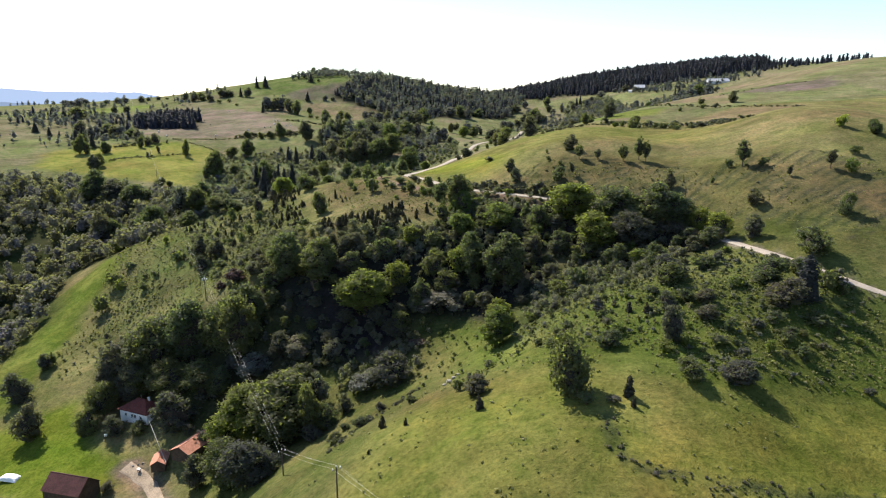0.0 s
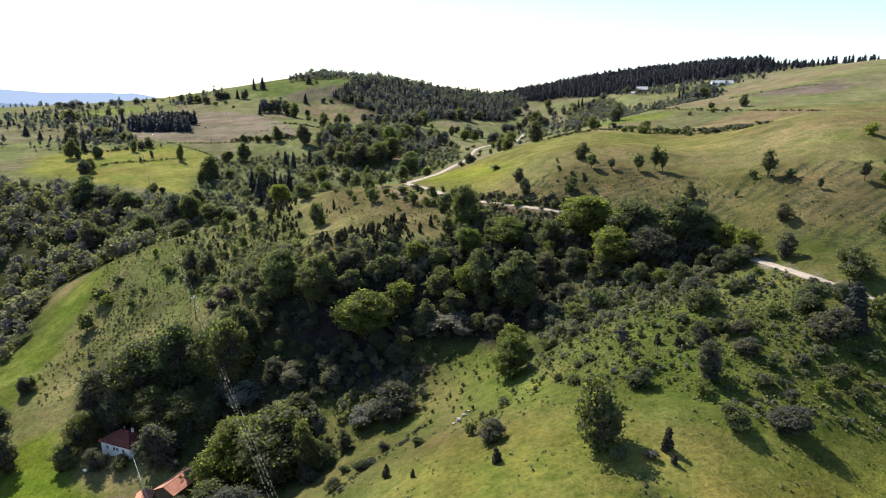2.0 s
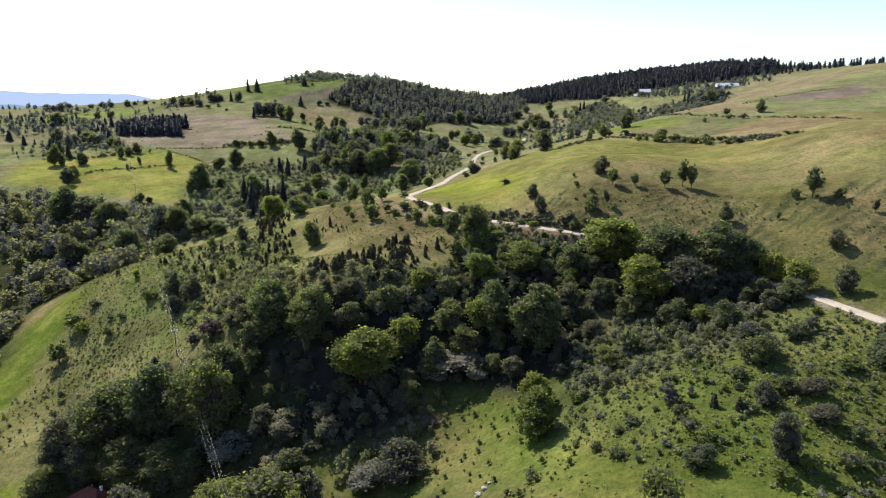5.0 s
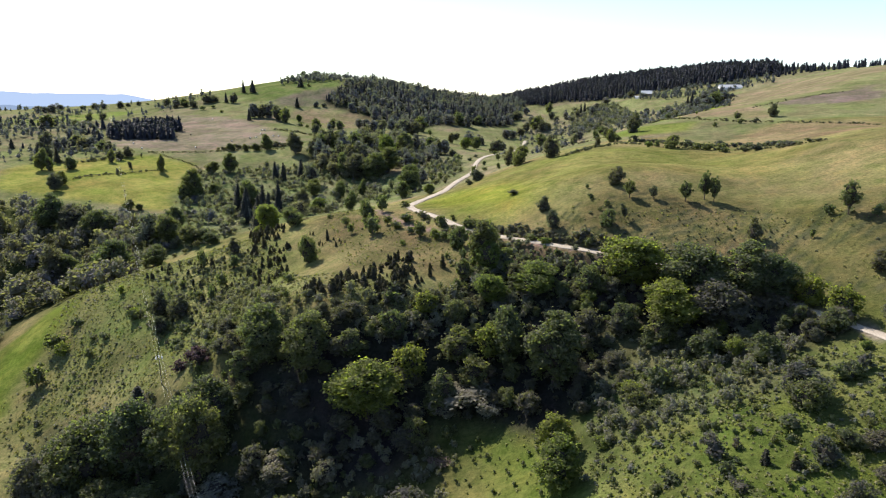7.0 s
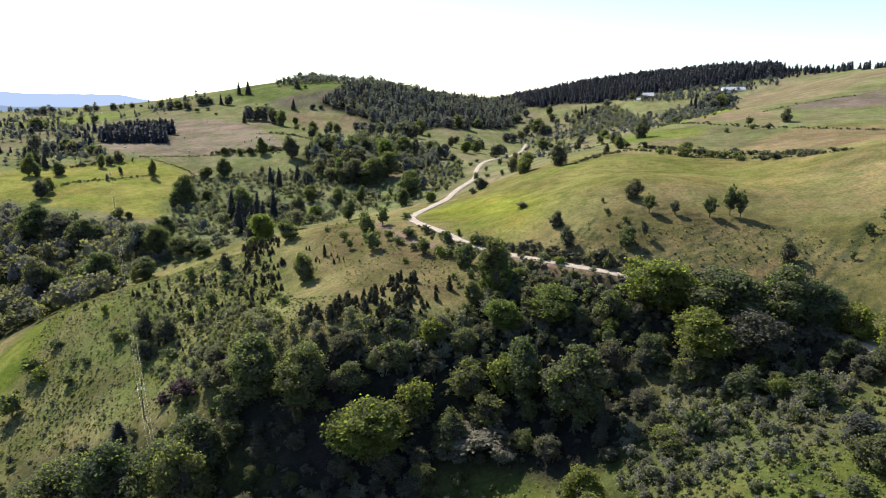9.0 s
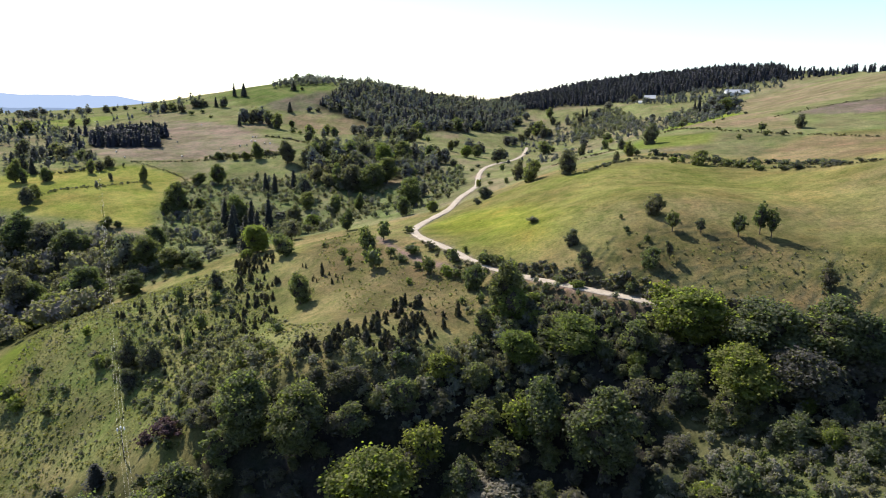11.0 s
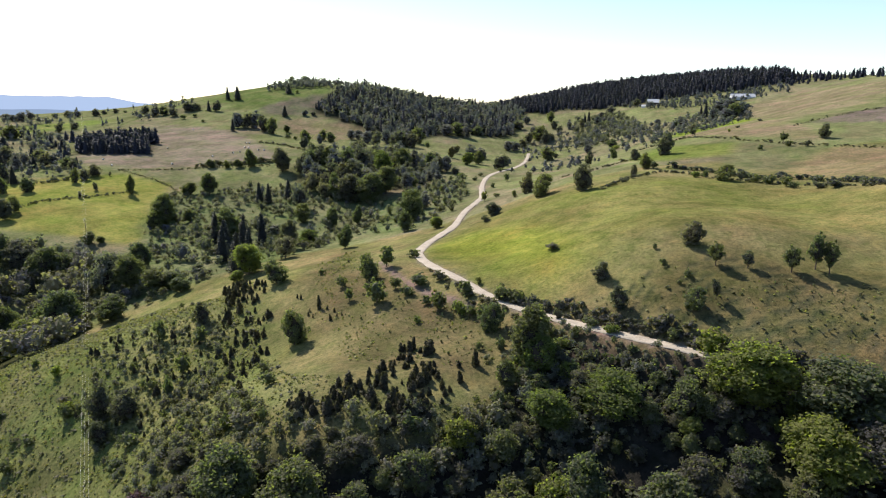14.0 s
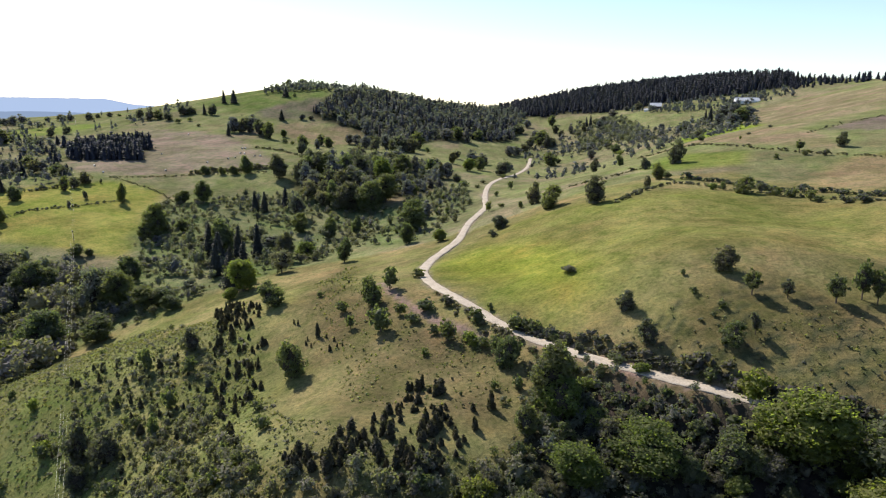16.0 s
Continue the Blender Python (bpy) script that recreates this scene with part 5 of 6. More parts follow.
plant(BIG, VALLEY_EDGE_TREES, ["mid-green broadleaf tree along the valley brook"], "trees in the valley", [0, 4, 1, 2, 0], 1.4)

JUNIPER_LABEL = ["narrow dark green juniper on the dry spur"]
JUNIPERS_WEST = [(-115, 419), (-118, 470), (-84, 384), (-78, 358), (-83, 327), (-102, 365), (-108, 391)]
JUNIPER_BAND = [(-65, 308), (-53, 306), (-42, 308), (-35, 318), (-29, 334), (-21, 329), (-19, 312), (-13, 320), (-12, 310), (-21, 291), (-32, 288), (-42, 289), (-53, 291), (-61, 294)]
JUNIPERS_TOP = [(-78, 404), (-62, 379), (-50, 366), (-52, 355), (-66, 369)]
JUNIPERS_FLANK = [(-110, 400), (-85, 330), (-65, 300), (-90, 292), (-120, 320), (-150, 350), (-160, 400)]
plant(JUNIPER, sized(spread(JUNIPERS_WEST, 3.0, 61, 0.32, 10), 1.5, 4.0, (0.42, 0.72)), JUNIPER_LABEL, "junipers on the spur")
plant(JUNIPER, sized(spread(JUNIPER_BAND, 2.7, 62, 0.34, 8), 1.6, 4.4, (0.48, 0.78)), JUNIPER_LABEL, "junipers on the spur")
plant(JUNIPER, sized(spread(JUNIPERS_TOP, 4.0, 63, 0.42, 12), 1.6, 3.4, (0.35, 0.55)), JUNIPER_LABEL, "junipers on the spur")
plant(JUNIPER, sized(spread(JUNIPERS_FLANK, 6.0, 45, 0.40, 20), 1.6, 3.4, (0.42, 0.7)), JUNIPER_LABEL, "junipers on the spur")
plant(JUNIPER, [(-64.5, 377, 5.4, 1.9), (0.5, 325, 3.6, 1.8), (-8, 317, 5.5, 2.4), (-27, 331, 4.2, 1.6), (45.5, 142.8, 5.2, 2.4), (45.2, 138, 2.4, 1.4), (9.2, 148.8, 3.6, 2.0), (62.7, 186, 3.4, 2.0), (-17, 163, 3.6, 2.0), (-10, 156, 2.2, 1.0), (-19, 146, 1.3, 0.7),
                (58, 189, 3.4, 2.0)], JUNIPER_LABEL, "junipers on the grass slope")

LOW = [(crown_of(905 + k, 3.4, 4.0, 11, 170, 0.42, 0.0, mat, 0.3, 0.1, 0), 3.4, 4.0) for k, mat in enumerate([LEAF_SCRUB, LEAF_DARK, LEAF_SCRUB, LEAF_SILVER, LEAF_GREEN, LEAF_SCRUB])]
massed("thicket", "tangled green and dark thicket on the flank of the spur", "thicket", LOW, sized(spread(SPUR_DENSE, 3.3, 59, 0.16, 14), 1.6, 5.4, (0.8, 1.4)))
massed("thicket", "green brush and young trees between the gully and the pasture", "thicket", LOW, sized(spread(SADDLE_BRUSH, 2.7, 60, 0.12, 12), 1.0, 4.2, (0.9, 1.5)))
massed("thicket", "scattered low bushes over the rough spur", "thicket", LOW, sized(spread(JUNIPERS_FLANK, 4.3, 64, 0.24, 18), 1.2, 3.4, (0.8, 1.5)))
massed("thicket", "few low bushes on the grassy flank of the spur", "thicket", LOW, sized(spread(SPUR_SCRUB, 11, 42, 0.45, 25), 1.0, 2.6, (0.8, 1.5)))
ROADSIDE = sized(spread(ROADSIDE_WOOD, 8.0, 56, 0.22, 25, [GULLY, THICKET]), 4, 11, (0.8, 1.2))
ROADSIDE[:, 2:] *= np.clip(beside(ROAD, ROADSIDE[:, 0], ROADSIDE[:, 1], 30)[0] / 22, 0.3, 1.0)[:, None]
plant(MID, ROADSIDE, GREENS, "trees below the road")
plant(BUSH, sized(spread(RIGHT_SLOPE, 7.0, 67, 0.40, 14), 0.8, 3.0, (0.9, 1.5)), BUSH_LABELS, "bushes on the slope")

# growth that nobody could count
YOUNG = [(me, 8, 6.8) for me in MID["crowns"]]
massed("thicket", "dark crowded young trees filling the gully", "thicket", [YOUNG[1], YOUNG[1], YOUNG[0]], sized(spread(GULLY, 7.5, 65, 0.20), 3.5, 8, (0.9, 1.35)))
massed("thicket", "crowded green young trees below the gravel road", "thicket", YOUNG, sized(spread(THICKET, 7.0, 66, 0.16), 4, 8.5, (0.9, 1.3)))
SMALL = [(crown_of(900 + k, 2.2, 2.6, 5, 40, 0.48, 0.0, mat, 0.0, 0.0, 0), 2.2, 2.6) for k, mat in enumerate([LEAF_GREEN, LEAF_DARK])]
SCRUB = [(crown_of(930 + k, 2.0, 2.4, 5, 34, 0.46, 0.0, mat, 0.0, 0.0, 0), 2.0, 2.4) for k, mat in enumerate([WEEDS, LEAF_SCRUB, WEEDS, LEAF_SCRUB, LEAF_GREEN])]
TUFT = [(tuft_of(920 + k, 0.8, 1.2, 6, WEEDS), 0.8, 1.2) for k in range(5)]
FAR_TREE = [(crown_of(940 + k, 12, 8, 9, 60, 1.8, 0.03, LEAF_HAZED, 0.5, 0.0, 0), 12, 8) for k in range(4)]
FAR_GREEN = [(crown_of(945 + k, 12, 8, 9, 60, 1.6, 0.03, LEAF_HAZED, 0.4, 0.0, 0), 12, 8) for k in range(4)]
FAR_FIR = [(spruce_crown(960 + k, 14, 6, 8, 8, HAZED_NEEDLES), 14, 6) for k in range(4)]
VALLEY_BRUSH = [(crown_of(985 + k, 9, 8, 14, 170, 0.85, 0.03, mat, 0.35, 0.0, 0), 9, 8) for k, mat in enumerate([LEAF_HAZED, LEAF_SCRUB, LEAF_DARK, LEAF_SILVER, LEAF_SCRUB])]
WOOD_FAR = [(crown_of(995 + k, 9, 8, 14, 170, 0.85, 0.03, mat, 0.35, 0.0, 0), 9, 8) for k, mat in enumerate([LEAF_HAZED, LEAF_HAZED, LEAF_SILVER, LEAF_DARK])]
WOOD_DARK = [(crown_of(990 + k, 9, 8, 12, 120, 1.1, 0.03, LEAF_DARK, 0.45, 0.0, 0), 9, 8) for k in range(3)]
massed("wooded_slope", "dense broadleaf wood in the shaded side valley", "woods", WOOD_FAR, sized(spread(LEFT_VALLEY, 8.5, 68, 0.24), 5, 16, (0.8, 1.25)))
massed("wooded_slope", "thick broadleaf wood above the farm", "woods", WOOD_DARK, sized(spread(HOME_WOOD, 9.0, 70, 0.2), 4, 8, (0.85, 1.2)))
massed("wooded_slope", "broadleaf trees and thickets along the main valley", "woods", VALLEY_BRUSH, sized(spread(MID_VALLEY, 5.6, 69, 0.46, 26), 2.0, 6.5, (0.9, 1.6)))
massed("wooded_slope", "crowded broadleaf trees among the valley thickets", "woods", VALLEY_BRUSH, sized(spread(MID_VALLEY, 13, 44, 0.50, 40), 5, 11, (0.75, 1.05)))
massed("scrub", "small dark shrubs dotted over the dry meadow of the spur", "scrub", SMALL, sized(spread(SPUR_TOP, 4.6, 41, 0.46, 18), 0.4, 1.4, (0.8, 1.5)))
massed("scrub", "dark tussocks and low shrubs on the cattle terraces", "scrub", SMALL, sized(spread(LOW_TERRACES, 2.5, 47, 0.40, 9), 0.35, 1.1, (1.0, 1.8)))
massed("scrub", "knee-high green scrub over the rough spur", "scrub", SCRUB[:4], sized(spread(SPUR_SCRUB, 2.2, 71, 0.26, 9), 0.35, 1.1, (1.3, 2.4)))
massed("scrub", "low green scrub among the bushes of the slope", "scrub", SCRUB, sized(spread(RIGHT_SLOPE, 2.5, 72, 0.46, 15), 0.5, 2.0, (1.0, 1.7)))
massed("scrub", "small green bushes scattered over the near pasture", "scrub", SMALL[:1], sized(spread([(-12, 205), (-8, 238), (12, 250), (30, 215), (36, 185), (10, 170)], 3.6, 49, 0.45, 12), 0.5, 2.2, (1.0, 1.6)))
massed("thicket", "grey-green brush between the dry meadow and the gully", "thicket", LOW, sized(spread(BRUSH_EAST, 3.2, 46, 0.12, 12), 1.6, 5.0, (0.8, 1.4)))
massed("undergrowth", "dark undergrowth beneath the gully trees", "undergrowth", SMALL[1:], sized(spread(GULLY, 3.6, 73, 0.1), 1.2, 3.0, (1.0, 1.5)))
massed("undergrowth", "dark undergrowth beneath the trees below the road", "undergrowth", SMALL[1:], sized(spread(THICKET, 3.6, 74, 0.1), 1.2, 3.0, (1.0, 1.5)))
massed("thicket", "dense green bushes on the bank below the gravel road", "thicket", LOW, sized(spread(ROAD_BANK, 3.0, 43, 0.08, 12), 1.4, 3.8, (0.9, 1.5)))
massed("undergrowth", "tangled bushes beneath the trees beside the road", "undergrowth", SMALL, sized(spread(ROADSIDE_WOOD, 3.4, 57, 0.12), 1.2, 3.6, (1.0, 1.5)))
massed("weeds", "yellow-green weed tufts on the pasture", "weeds", TUFT,
       np.concatenate([sized(spread(p, s, 75 + k, t, 9), 0.25, 0.8, (1.0, 1.8)) for k, (p, s, t) in enumerate(
           ((SPUR_SCRUB, 1.5, 0.30), (RIGHT_SLOPE, 1.25, 0.28), (SPUR_TOP, 1.8, 0.46), (JUNIPERS_WEST, 2.0, 0.40), (TERRACES, 2.3, 0.52), (NEAR_GREEN, 2.4, 0.58), (NEAR_SLOPE, 2.6, 0.66)))]))
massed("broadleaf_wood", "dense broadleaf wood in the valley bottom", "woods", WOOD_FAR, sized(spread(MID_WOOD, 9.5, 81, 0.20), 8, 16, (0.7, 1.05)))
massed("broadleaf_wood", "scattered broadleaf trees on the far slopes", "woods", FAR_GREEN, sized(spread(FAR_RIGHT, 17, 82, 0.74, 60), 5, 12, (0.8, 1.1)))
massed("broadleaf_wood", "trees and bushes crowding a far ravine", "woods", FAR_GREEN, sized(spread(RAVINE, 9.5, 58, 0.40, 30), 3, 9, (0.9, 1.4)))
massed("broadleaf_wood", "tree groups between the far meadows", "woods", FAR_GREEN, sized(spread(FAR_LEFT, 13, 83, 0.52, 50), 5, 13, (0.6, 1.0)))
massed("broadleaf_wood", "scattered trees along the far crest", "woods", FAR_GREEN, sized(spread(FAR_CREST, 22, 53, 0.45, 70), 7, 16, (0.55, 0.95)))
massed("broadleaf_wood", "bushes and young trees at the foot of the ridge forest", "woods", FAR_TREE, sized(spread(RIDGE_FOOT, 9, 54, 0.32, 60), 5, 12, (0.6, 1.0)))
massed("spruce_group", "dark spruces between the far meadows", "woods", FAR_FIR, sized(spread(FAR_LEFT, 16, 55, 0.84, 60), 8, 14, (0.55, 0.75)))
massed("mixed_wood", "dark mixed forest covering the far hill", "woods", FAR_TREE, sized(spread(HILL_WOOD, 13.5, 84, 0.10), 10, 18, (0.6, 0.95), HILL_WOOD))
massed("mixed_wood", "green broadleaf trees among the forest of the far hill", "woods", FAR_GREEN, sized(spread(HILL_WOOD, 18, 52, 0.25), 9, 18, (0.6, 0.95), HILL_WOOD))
massed("spruce_wood", "dark spruce forest on the far hill", "woods", FAR_FIR, sized(spread(HILL_WOOD, 14, 85, 0.42, 60), 12, 21, (0.4, 0.5), HILL_WOOD))
massed("spruce_wood", "dark spruce forest along the ridge", "woods", FAR_FIR, sized(spread(RIDGE_WOOD, 8.8, 86, 0.04), 15, 22, (0.48, 0.62), RIDGE_WOOD))
massed("spruce_wood", "square plantation of dark spruces beside the brown field", "woods", FAR_FIR, sized(spread(FIR_WOOD, 7.0, 87, 0.05), 13, 19, (0.55, 0.68)))


def hedge(points, gap, lo, hi, seed, label):
    line = curve_through(points, gap * 0.45)
    g = np.random.default_rng(seed)
    line = line[g.random(len(line)) > 0.15] if len(line) > 8 else line
    h = g.uniform(lo, hi, len(line)) * np.where(g.random(len(line)) > 0.85, 1.6, 1.0)
    massed("hedge", label, "hedge", SMALL[1:], np.stack([line[:, 0] + g.normal(size=len(line)), line[:, 1] + g.normal(size=len(line)) * 1.5, h, h * g.uniform(1.3, 2.2, len(line))], 1))


hedge([(74, 483), (98, 509), (125, 528), (139, 514), (150, 491), (165, 480), (177, 454), (183, 436), (195, 400)], 2.6, 0.8, 2.2, 91, "ragged hedge along the upper meadow")
hedge([(134, 547), (146, 532), (160, 508), (167, 491), (184, 481), (187, 456), (190, 423)], 2.6, 1.2, 3.4, 83, "thick bushy hedge between two meadows")
hedge([(206, 836), (218, 763), (218, 650), (234, 601), (252, 568), (263, 548), (290, 500)], 4.0, 0.8, 2.0, 92, "thin hedge between tan fields")
hedge([(82, 619), (101, 611), (130, 625), (149, 632)], 3.5, 0.8, 2.2, 93, "short hedge on the meadow rise")
hedge([(-270, 841), (-255, 848), (-226, 853), (-197, 860), (-179, 862)], 3.0, 2.5, 4.5, 94, "thick dark hedge below the brown field")
hedge([(-365, 652), (-352, 662), (-343, 678), (-319, 696), (-304, 717), (-292, 730)], 2.2, 0.9, 1.8, 95, "low dark hedge across the green meadow")
hedge([(-420, 738), (-385, 735), (-361, 753)], 3.0, 1.5, 3.0, 96, "dark hedge at the edge of the meadow")
hedge([(-338, 805), (-304, 818), (-274, 833), (-230, 842), (-192, 846)], 2.2, 0.8, 1.7, 97, "low hedge along the brown field")
hedge([(-333, 802), (-309, 788), (-280, 770), (-252, 738), (-227, 703), (-206, 667)], 2.2, 0.6, 1.4, 98, "hedge along a sunken field path")
hedge([(4, 358), (13, 348), (23, 338), (31, 329), (40, 321), (48, 315), (58, 309), (72, 301), (88, 288)], 1.5, 1.3, 2.8, 99, "low hedge on the bank above the gravel road")
hedge([(-241, 991), (-200, 964), (-164, 916)], 4.0, 1.5, 3.0, 90, "hedge between two far meadows")
hedge([(283, 665), (336, 695), (400, 715)], 5.0, 0.6, 1.4, 89, "low hedge above the ploughed field")
hedge([(128, 192), (120, 202), (113, 214)], 2.2, 1.8, 3.6, 88, "bushes along the lower edge of the road")
hedge([(107, 240), (98, 260), (80, 280), (74, 287)], 2.0, 2.2, 4.2, 87, "thick bushes along the lower edge of the road")
hedge([(16, 330), (3, 346), (-6, 360), (-14, 380), (-22, 398)], 3.0, 0.8, 2.0, 86, "low bushes along the road over the spur")
plant(MID, [(117, 201, 5.5, 6), (120.5, 197.5, 5, 5.5), (124, 193.5, 5.5, 6), (112, 208, 5, 5), (99, 252, 6, 7), (92, 266, 6.5, 7), (104, 244, 5, 6)], GREENS, "trees below the road")
massed("spruce_wood", "row of dark spruces along the near crest", "woods", FAR_FIR, sized(spread([(590, 1330), (615, 1262), (650, 1225), (690, 1180), (680, 1080), (720, 1080), (760, 1210), (700, 1370)], 11, 51, 0.42, 40), 8, 15, (0.55, 0.75)))
massed("broadleaf_wood", "low trees along the crest of the far hill", "woods", FAR_GREEN, sized(spread([(-330, 1430), (-330, 1560), (-190, 1600), (-190, 1460)], 9, 50, 0.25, 40), 7, 15, (0.6, 1.0)))
hedge([(38, 134), (37, 123), (39, 118), (43, 116), (54, 115), (73, 116), (100, 120)], 1.6, 0.25, 0.7, 85, "strip of tall dark weeds along a field path")
hedge([(-33, 168), (-26, 180), (-16, 190), (-8, 200)], 2.0, 0.5, 1.2, 84, "low green brush at the edge of the slope")
massed("thicket", "low brush beside the power line on the spur", "thicket", LOW, sized(spread([(-120, 312), (-103, 314), (-86, 302), (-74, 275), (-85, 270), (-100, 282)], 3.6, 39, 0.15, 14), 1.4, 4.4, (0.8, 1.4)))
massed("scrub", "brush covering the slope of a far ravine", "scrub", VALLEY_BRUSH, sized(spread([(255, 1334), (303, 1337), (332, 1294), (317, 1152), (300, 1053), (325, 1073), (299, 1015), (260, 1078), (226, 1044), (204, 1105)], 9, 38, 0.22, 40), 4, 10, (1.0, 1.5)))
massed("thicket", "grey-green brush along the lower edge of the gully", "thicket", LOW, sized(spread([(-74, 250), (-51, 250), (-22, 251), (-5, 239), (-7, 219), (-20, 217), (-32, 229), (-42, 231), (-52, 237), (-67, 240)], 3.2, 37, 0.24, 12), 1.0, 3.8, (0.8, 1.4)))
massed("weeds", "tall tussocks on the steep grass of the spur", "weeds", SCRUB, sized(spread([(-208, 332), (-186, 352), (-158, 352), (-127, 304), (-149, 305), (-163, 295), (-173, 274), (-190, 285)], 2.6, 36, 0.42, 10), 0.4, 1.6, (1.0, 1.8)))
massed("thicket", "young trees and bushes between the gully and the farm", "thicket", LOW, sized(spread([(-59, 233), (-51, 240), (-34, 247), (-6, 250), (-1, 238), (-16, 230), (-28, 218), (-38, 213), (-47, 220)], 4.2, 35, 0.22, 12), 1.8, 6.0, (0.7, 1.2)))


# ---- buildings ----
def box(bm, x0, y0, z0, x1, y1, z1, bevel=0.0):
    """A box into bm, with edges taken off."""
    r = bmesh.ops.create_cube(bm, size=1.0, matrix=Matrix.LocRotScale(((x0 + x1) / 2, (y0 + y1) / 2, (z0 + z1) / 2), None, (x1 - x0, y1 - y0, z1 - z0)))
    if bevel:
        edges = {e for v in r["verts"] for e in v.link_edges}
        bmesh.ops.bevel(bm, geom=list(edges), offset=bevel, segments=1, affect="EDGES")


def part(name, bm, mat, parent, label=""):
    me = bpy.data.meshes.new(name)
    bm.to_mesh(me)
    bm.free()
    me.materials.append(mat)
    ob = new(name, me)
    ob.parent = parent
    return tagged(ob, label)


def stand(name, x, y, z, turn, label, category, group=""):
    base = new(name)
    base.empty_display_size = 0.5
    base.matrix_basis = pose(x, y, z, 0, 0, turn)
    return tagged(base, label, category, group)


def wall(bm, a, b, h, thick, holes):
    """An upright wall along x from a to b with rectangular holes (x0, z0, x1, z1), its outer face at y = 0."""
    xs = sorted({a, b, *[v for q in holes for v in (q[0], q[2])]})
    for x0, x1 in zip(xs, xs[1:]):
        cut = sorted([(q[1], q[3]) for q in holes if q[0] <= x0 and q[2] >= x1])
        z = 0.0
        for lo, hi in cut:
            if lo > z:
                box(bm, x0, 0, z, x1, thick, lo)
            z = hi
        box(bm, x0, 0, z, x1, thick, h)


def window(parent, x0, z0, x1, z1, y, turn, shift):
    """A casement in a wall: frame, pane, sill, placed in the wall's own run."""
    m = pose(0, 0, 0, 0, 0, turn)
    m.translation = shift
    made = []
    bm = bmesh.new()
    for q in ((x0, z0, x0 + 0.08, z1), (x1 - 0.08, z0, x1, z1), (x0, z1 - 0.08, x1, z1), (x0, z0, x1, z0 + 0.08), ((x0 + x1) / 2 - 0.04, z0, (x0 + x1) / 2 + 0.04, z1)):
        box(bm, q[0], y + 0.08, q[1], q[2], y + 0.16, q[3])
    bm.transform(m)
    f = part("window", bm, PORCELAIN, parent, "white painted window frame")
    bm = bmesh.new()
    box(bm, x0 + 0.05, y + 0.11, z0 + 0.05, x1 - 0.05, y + 0.13, z1 - 0.05)
    bm.transform(m)
    part("pane", bm, GLASS_DARK, f)
    bm = bmesh.new()
    box(bm, x0 - 0.08, y - 0.10, z0 - 0.07, x1 + 0.08, y + 0.10, z0 - 0.004, 0.01)
    bm.transform(m)
    part("sill", bm, STONE, f)
    return f


def slab(p, q, r, s, a, b, n, low, high0, high1):
    """A flat piece of a roof slope between the shares a and b of its height."""
    bm = bmesh.new()
    ring = [p.lerp(s, a) + n * high0, q.lerp(r, a) + n * high0, q.lerp(r, b) + n * high1, p.lerp(s, b) + n * high1]
    top = [bm.verts.new(v) for v in ring]
    bot = [bm.verts.new(v - n * low) for v in ring]
    bm.faces.new(top)
    bm.faces.new(bot[::-1])
    for i in range(4):
        bm.faces.new([top[i], bot[i], bot[(i + 1) % 4], top[(i + 1) % 4]])
    return bm


def roof_slope(parent, p, q, r, s, rows, mat, label="", thick=0.10):
    """A slope between eave p-q and ridge s-r: a boarded deck with lapped courses of tiles on it."""
    p, q, r, s = (Vector(v) for v in (p, q, r, s))
    n = (q - p).cross(s - p).normalized()
    deck = part("roof_slope", slab(p, q, r, s, 0.0, 0.985, n, 0.05, 0.02, 0.02), mat, parent, label)
    for k in range(rows):
        part("tile_course", slab(p, q, r, s, k / rows, min(0.985, (k + 1.18) / rows), n, thick * 0.6, thick + 0.03, thick * 0.45 + 0.03), mat, deck)


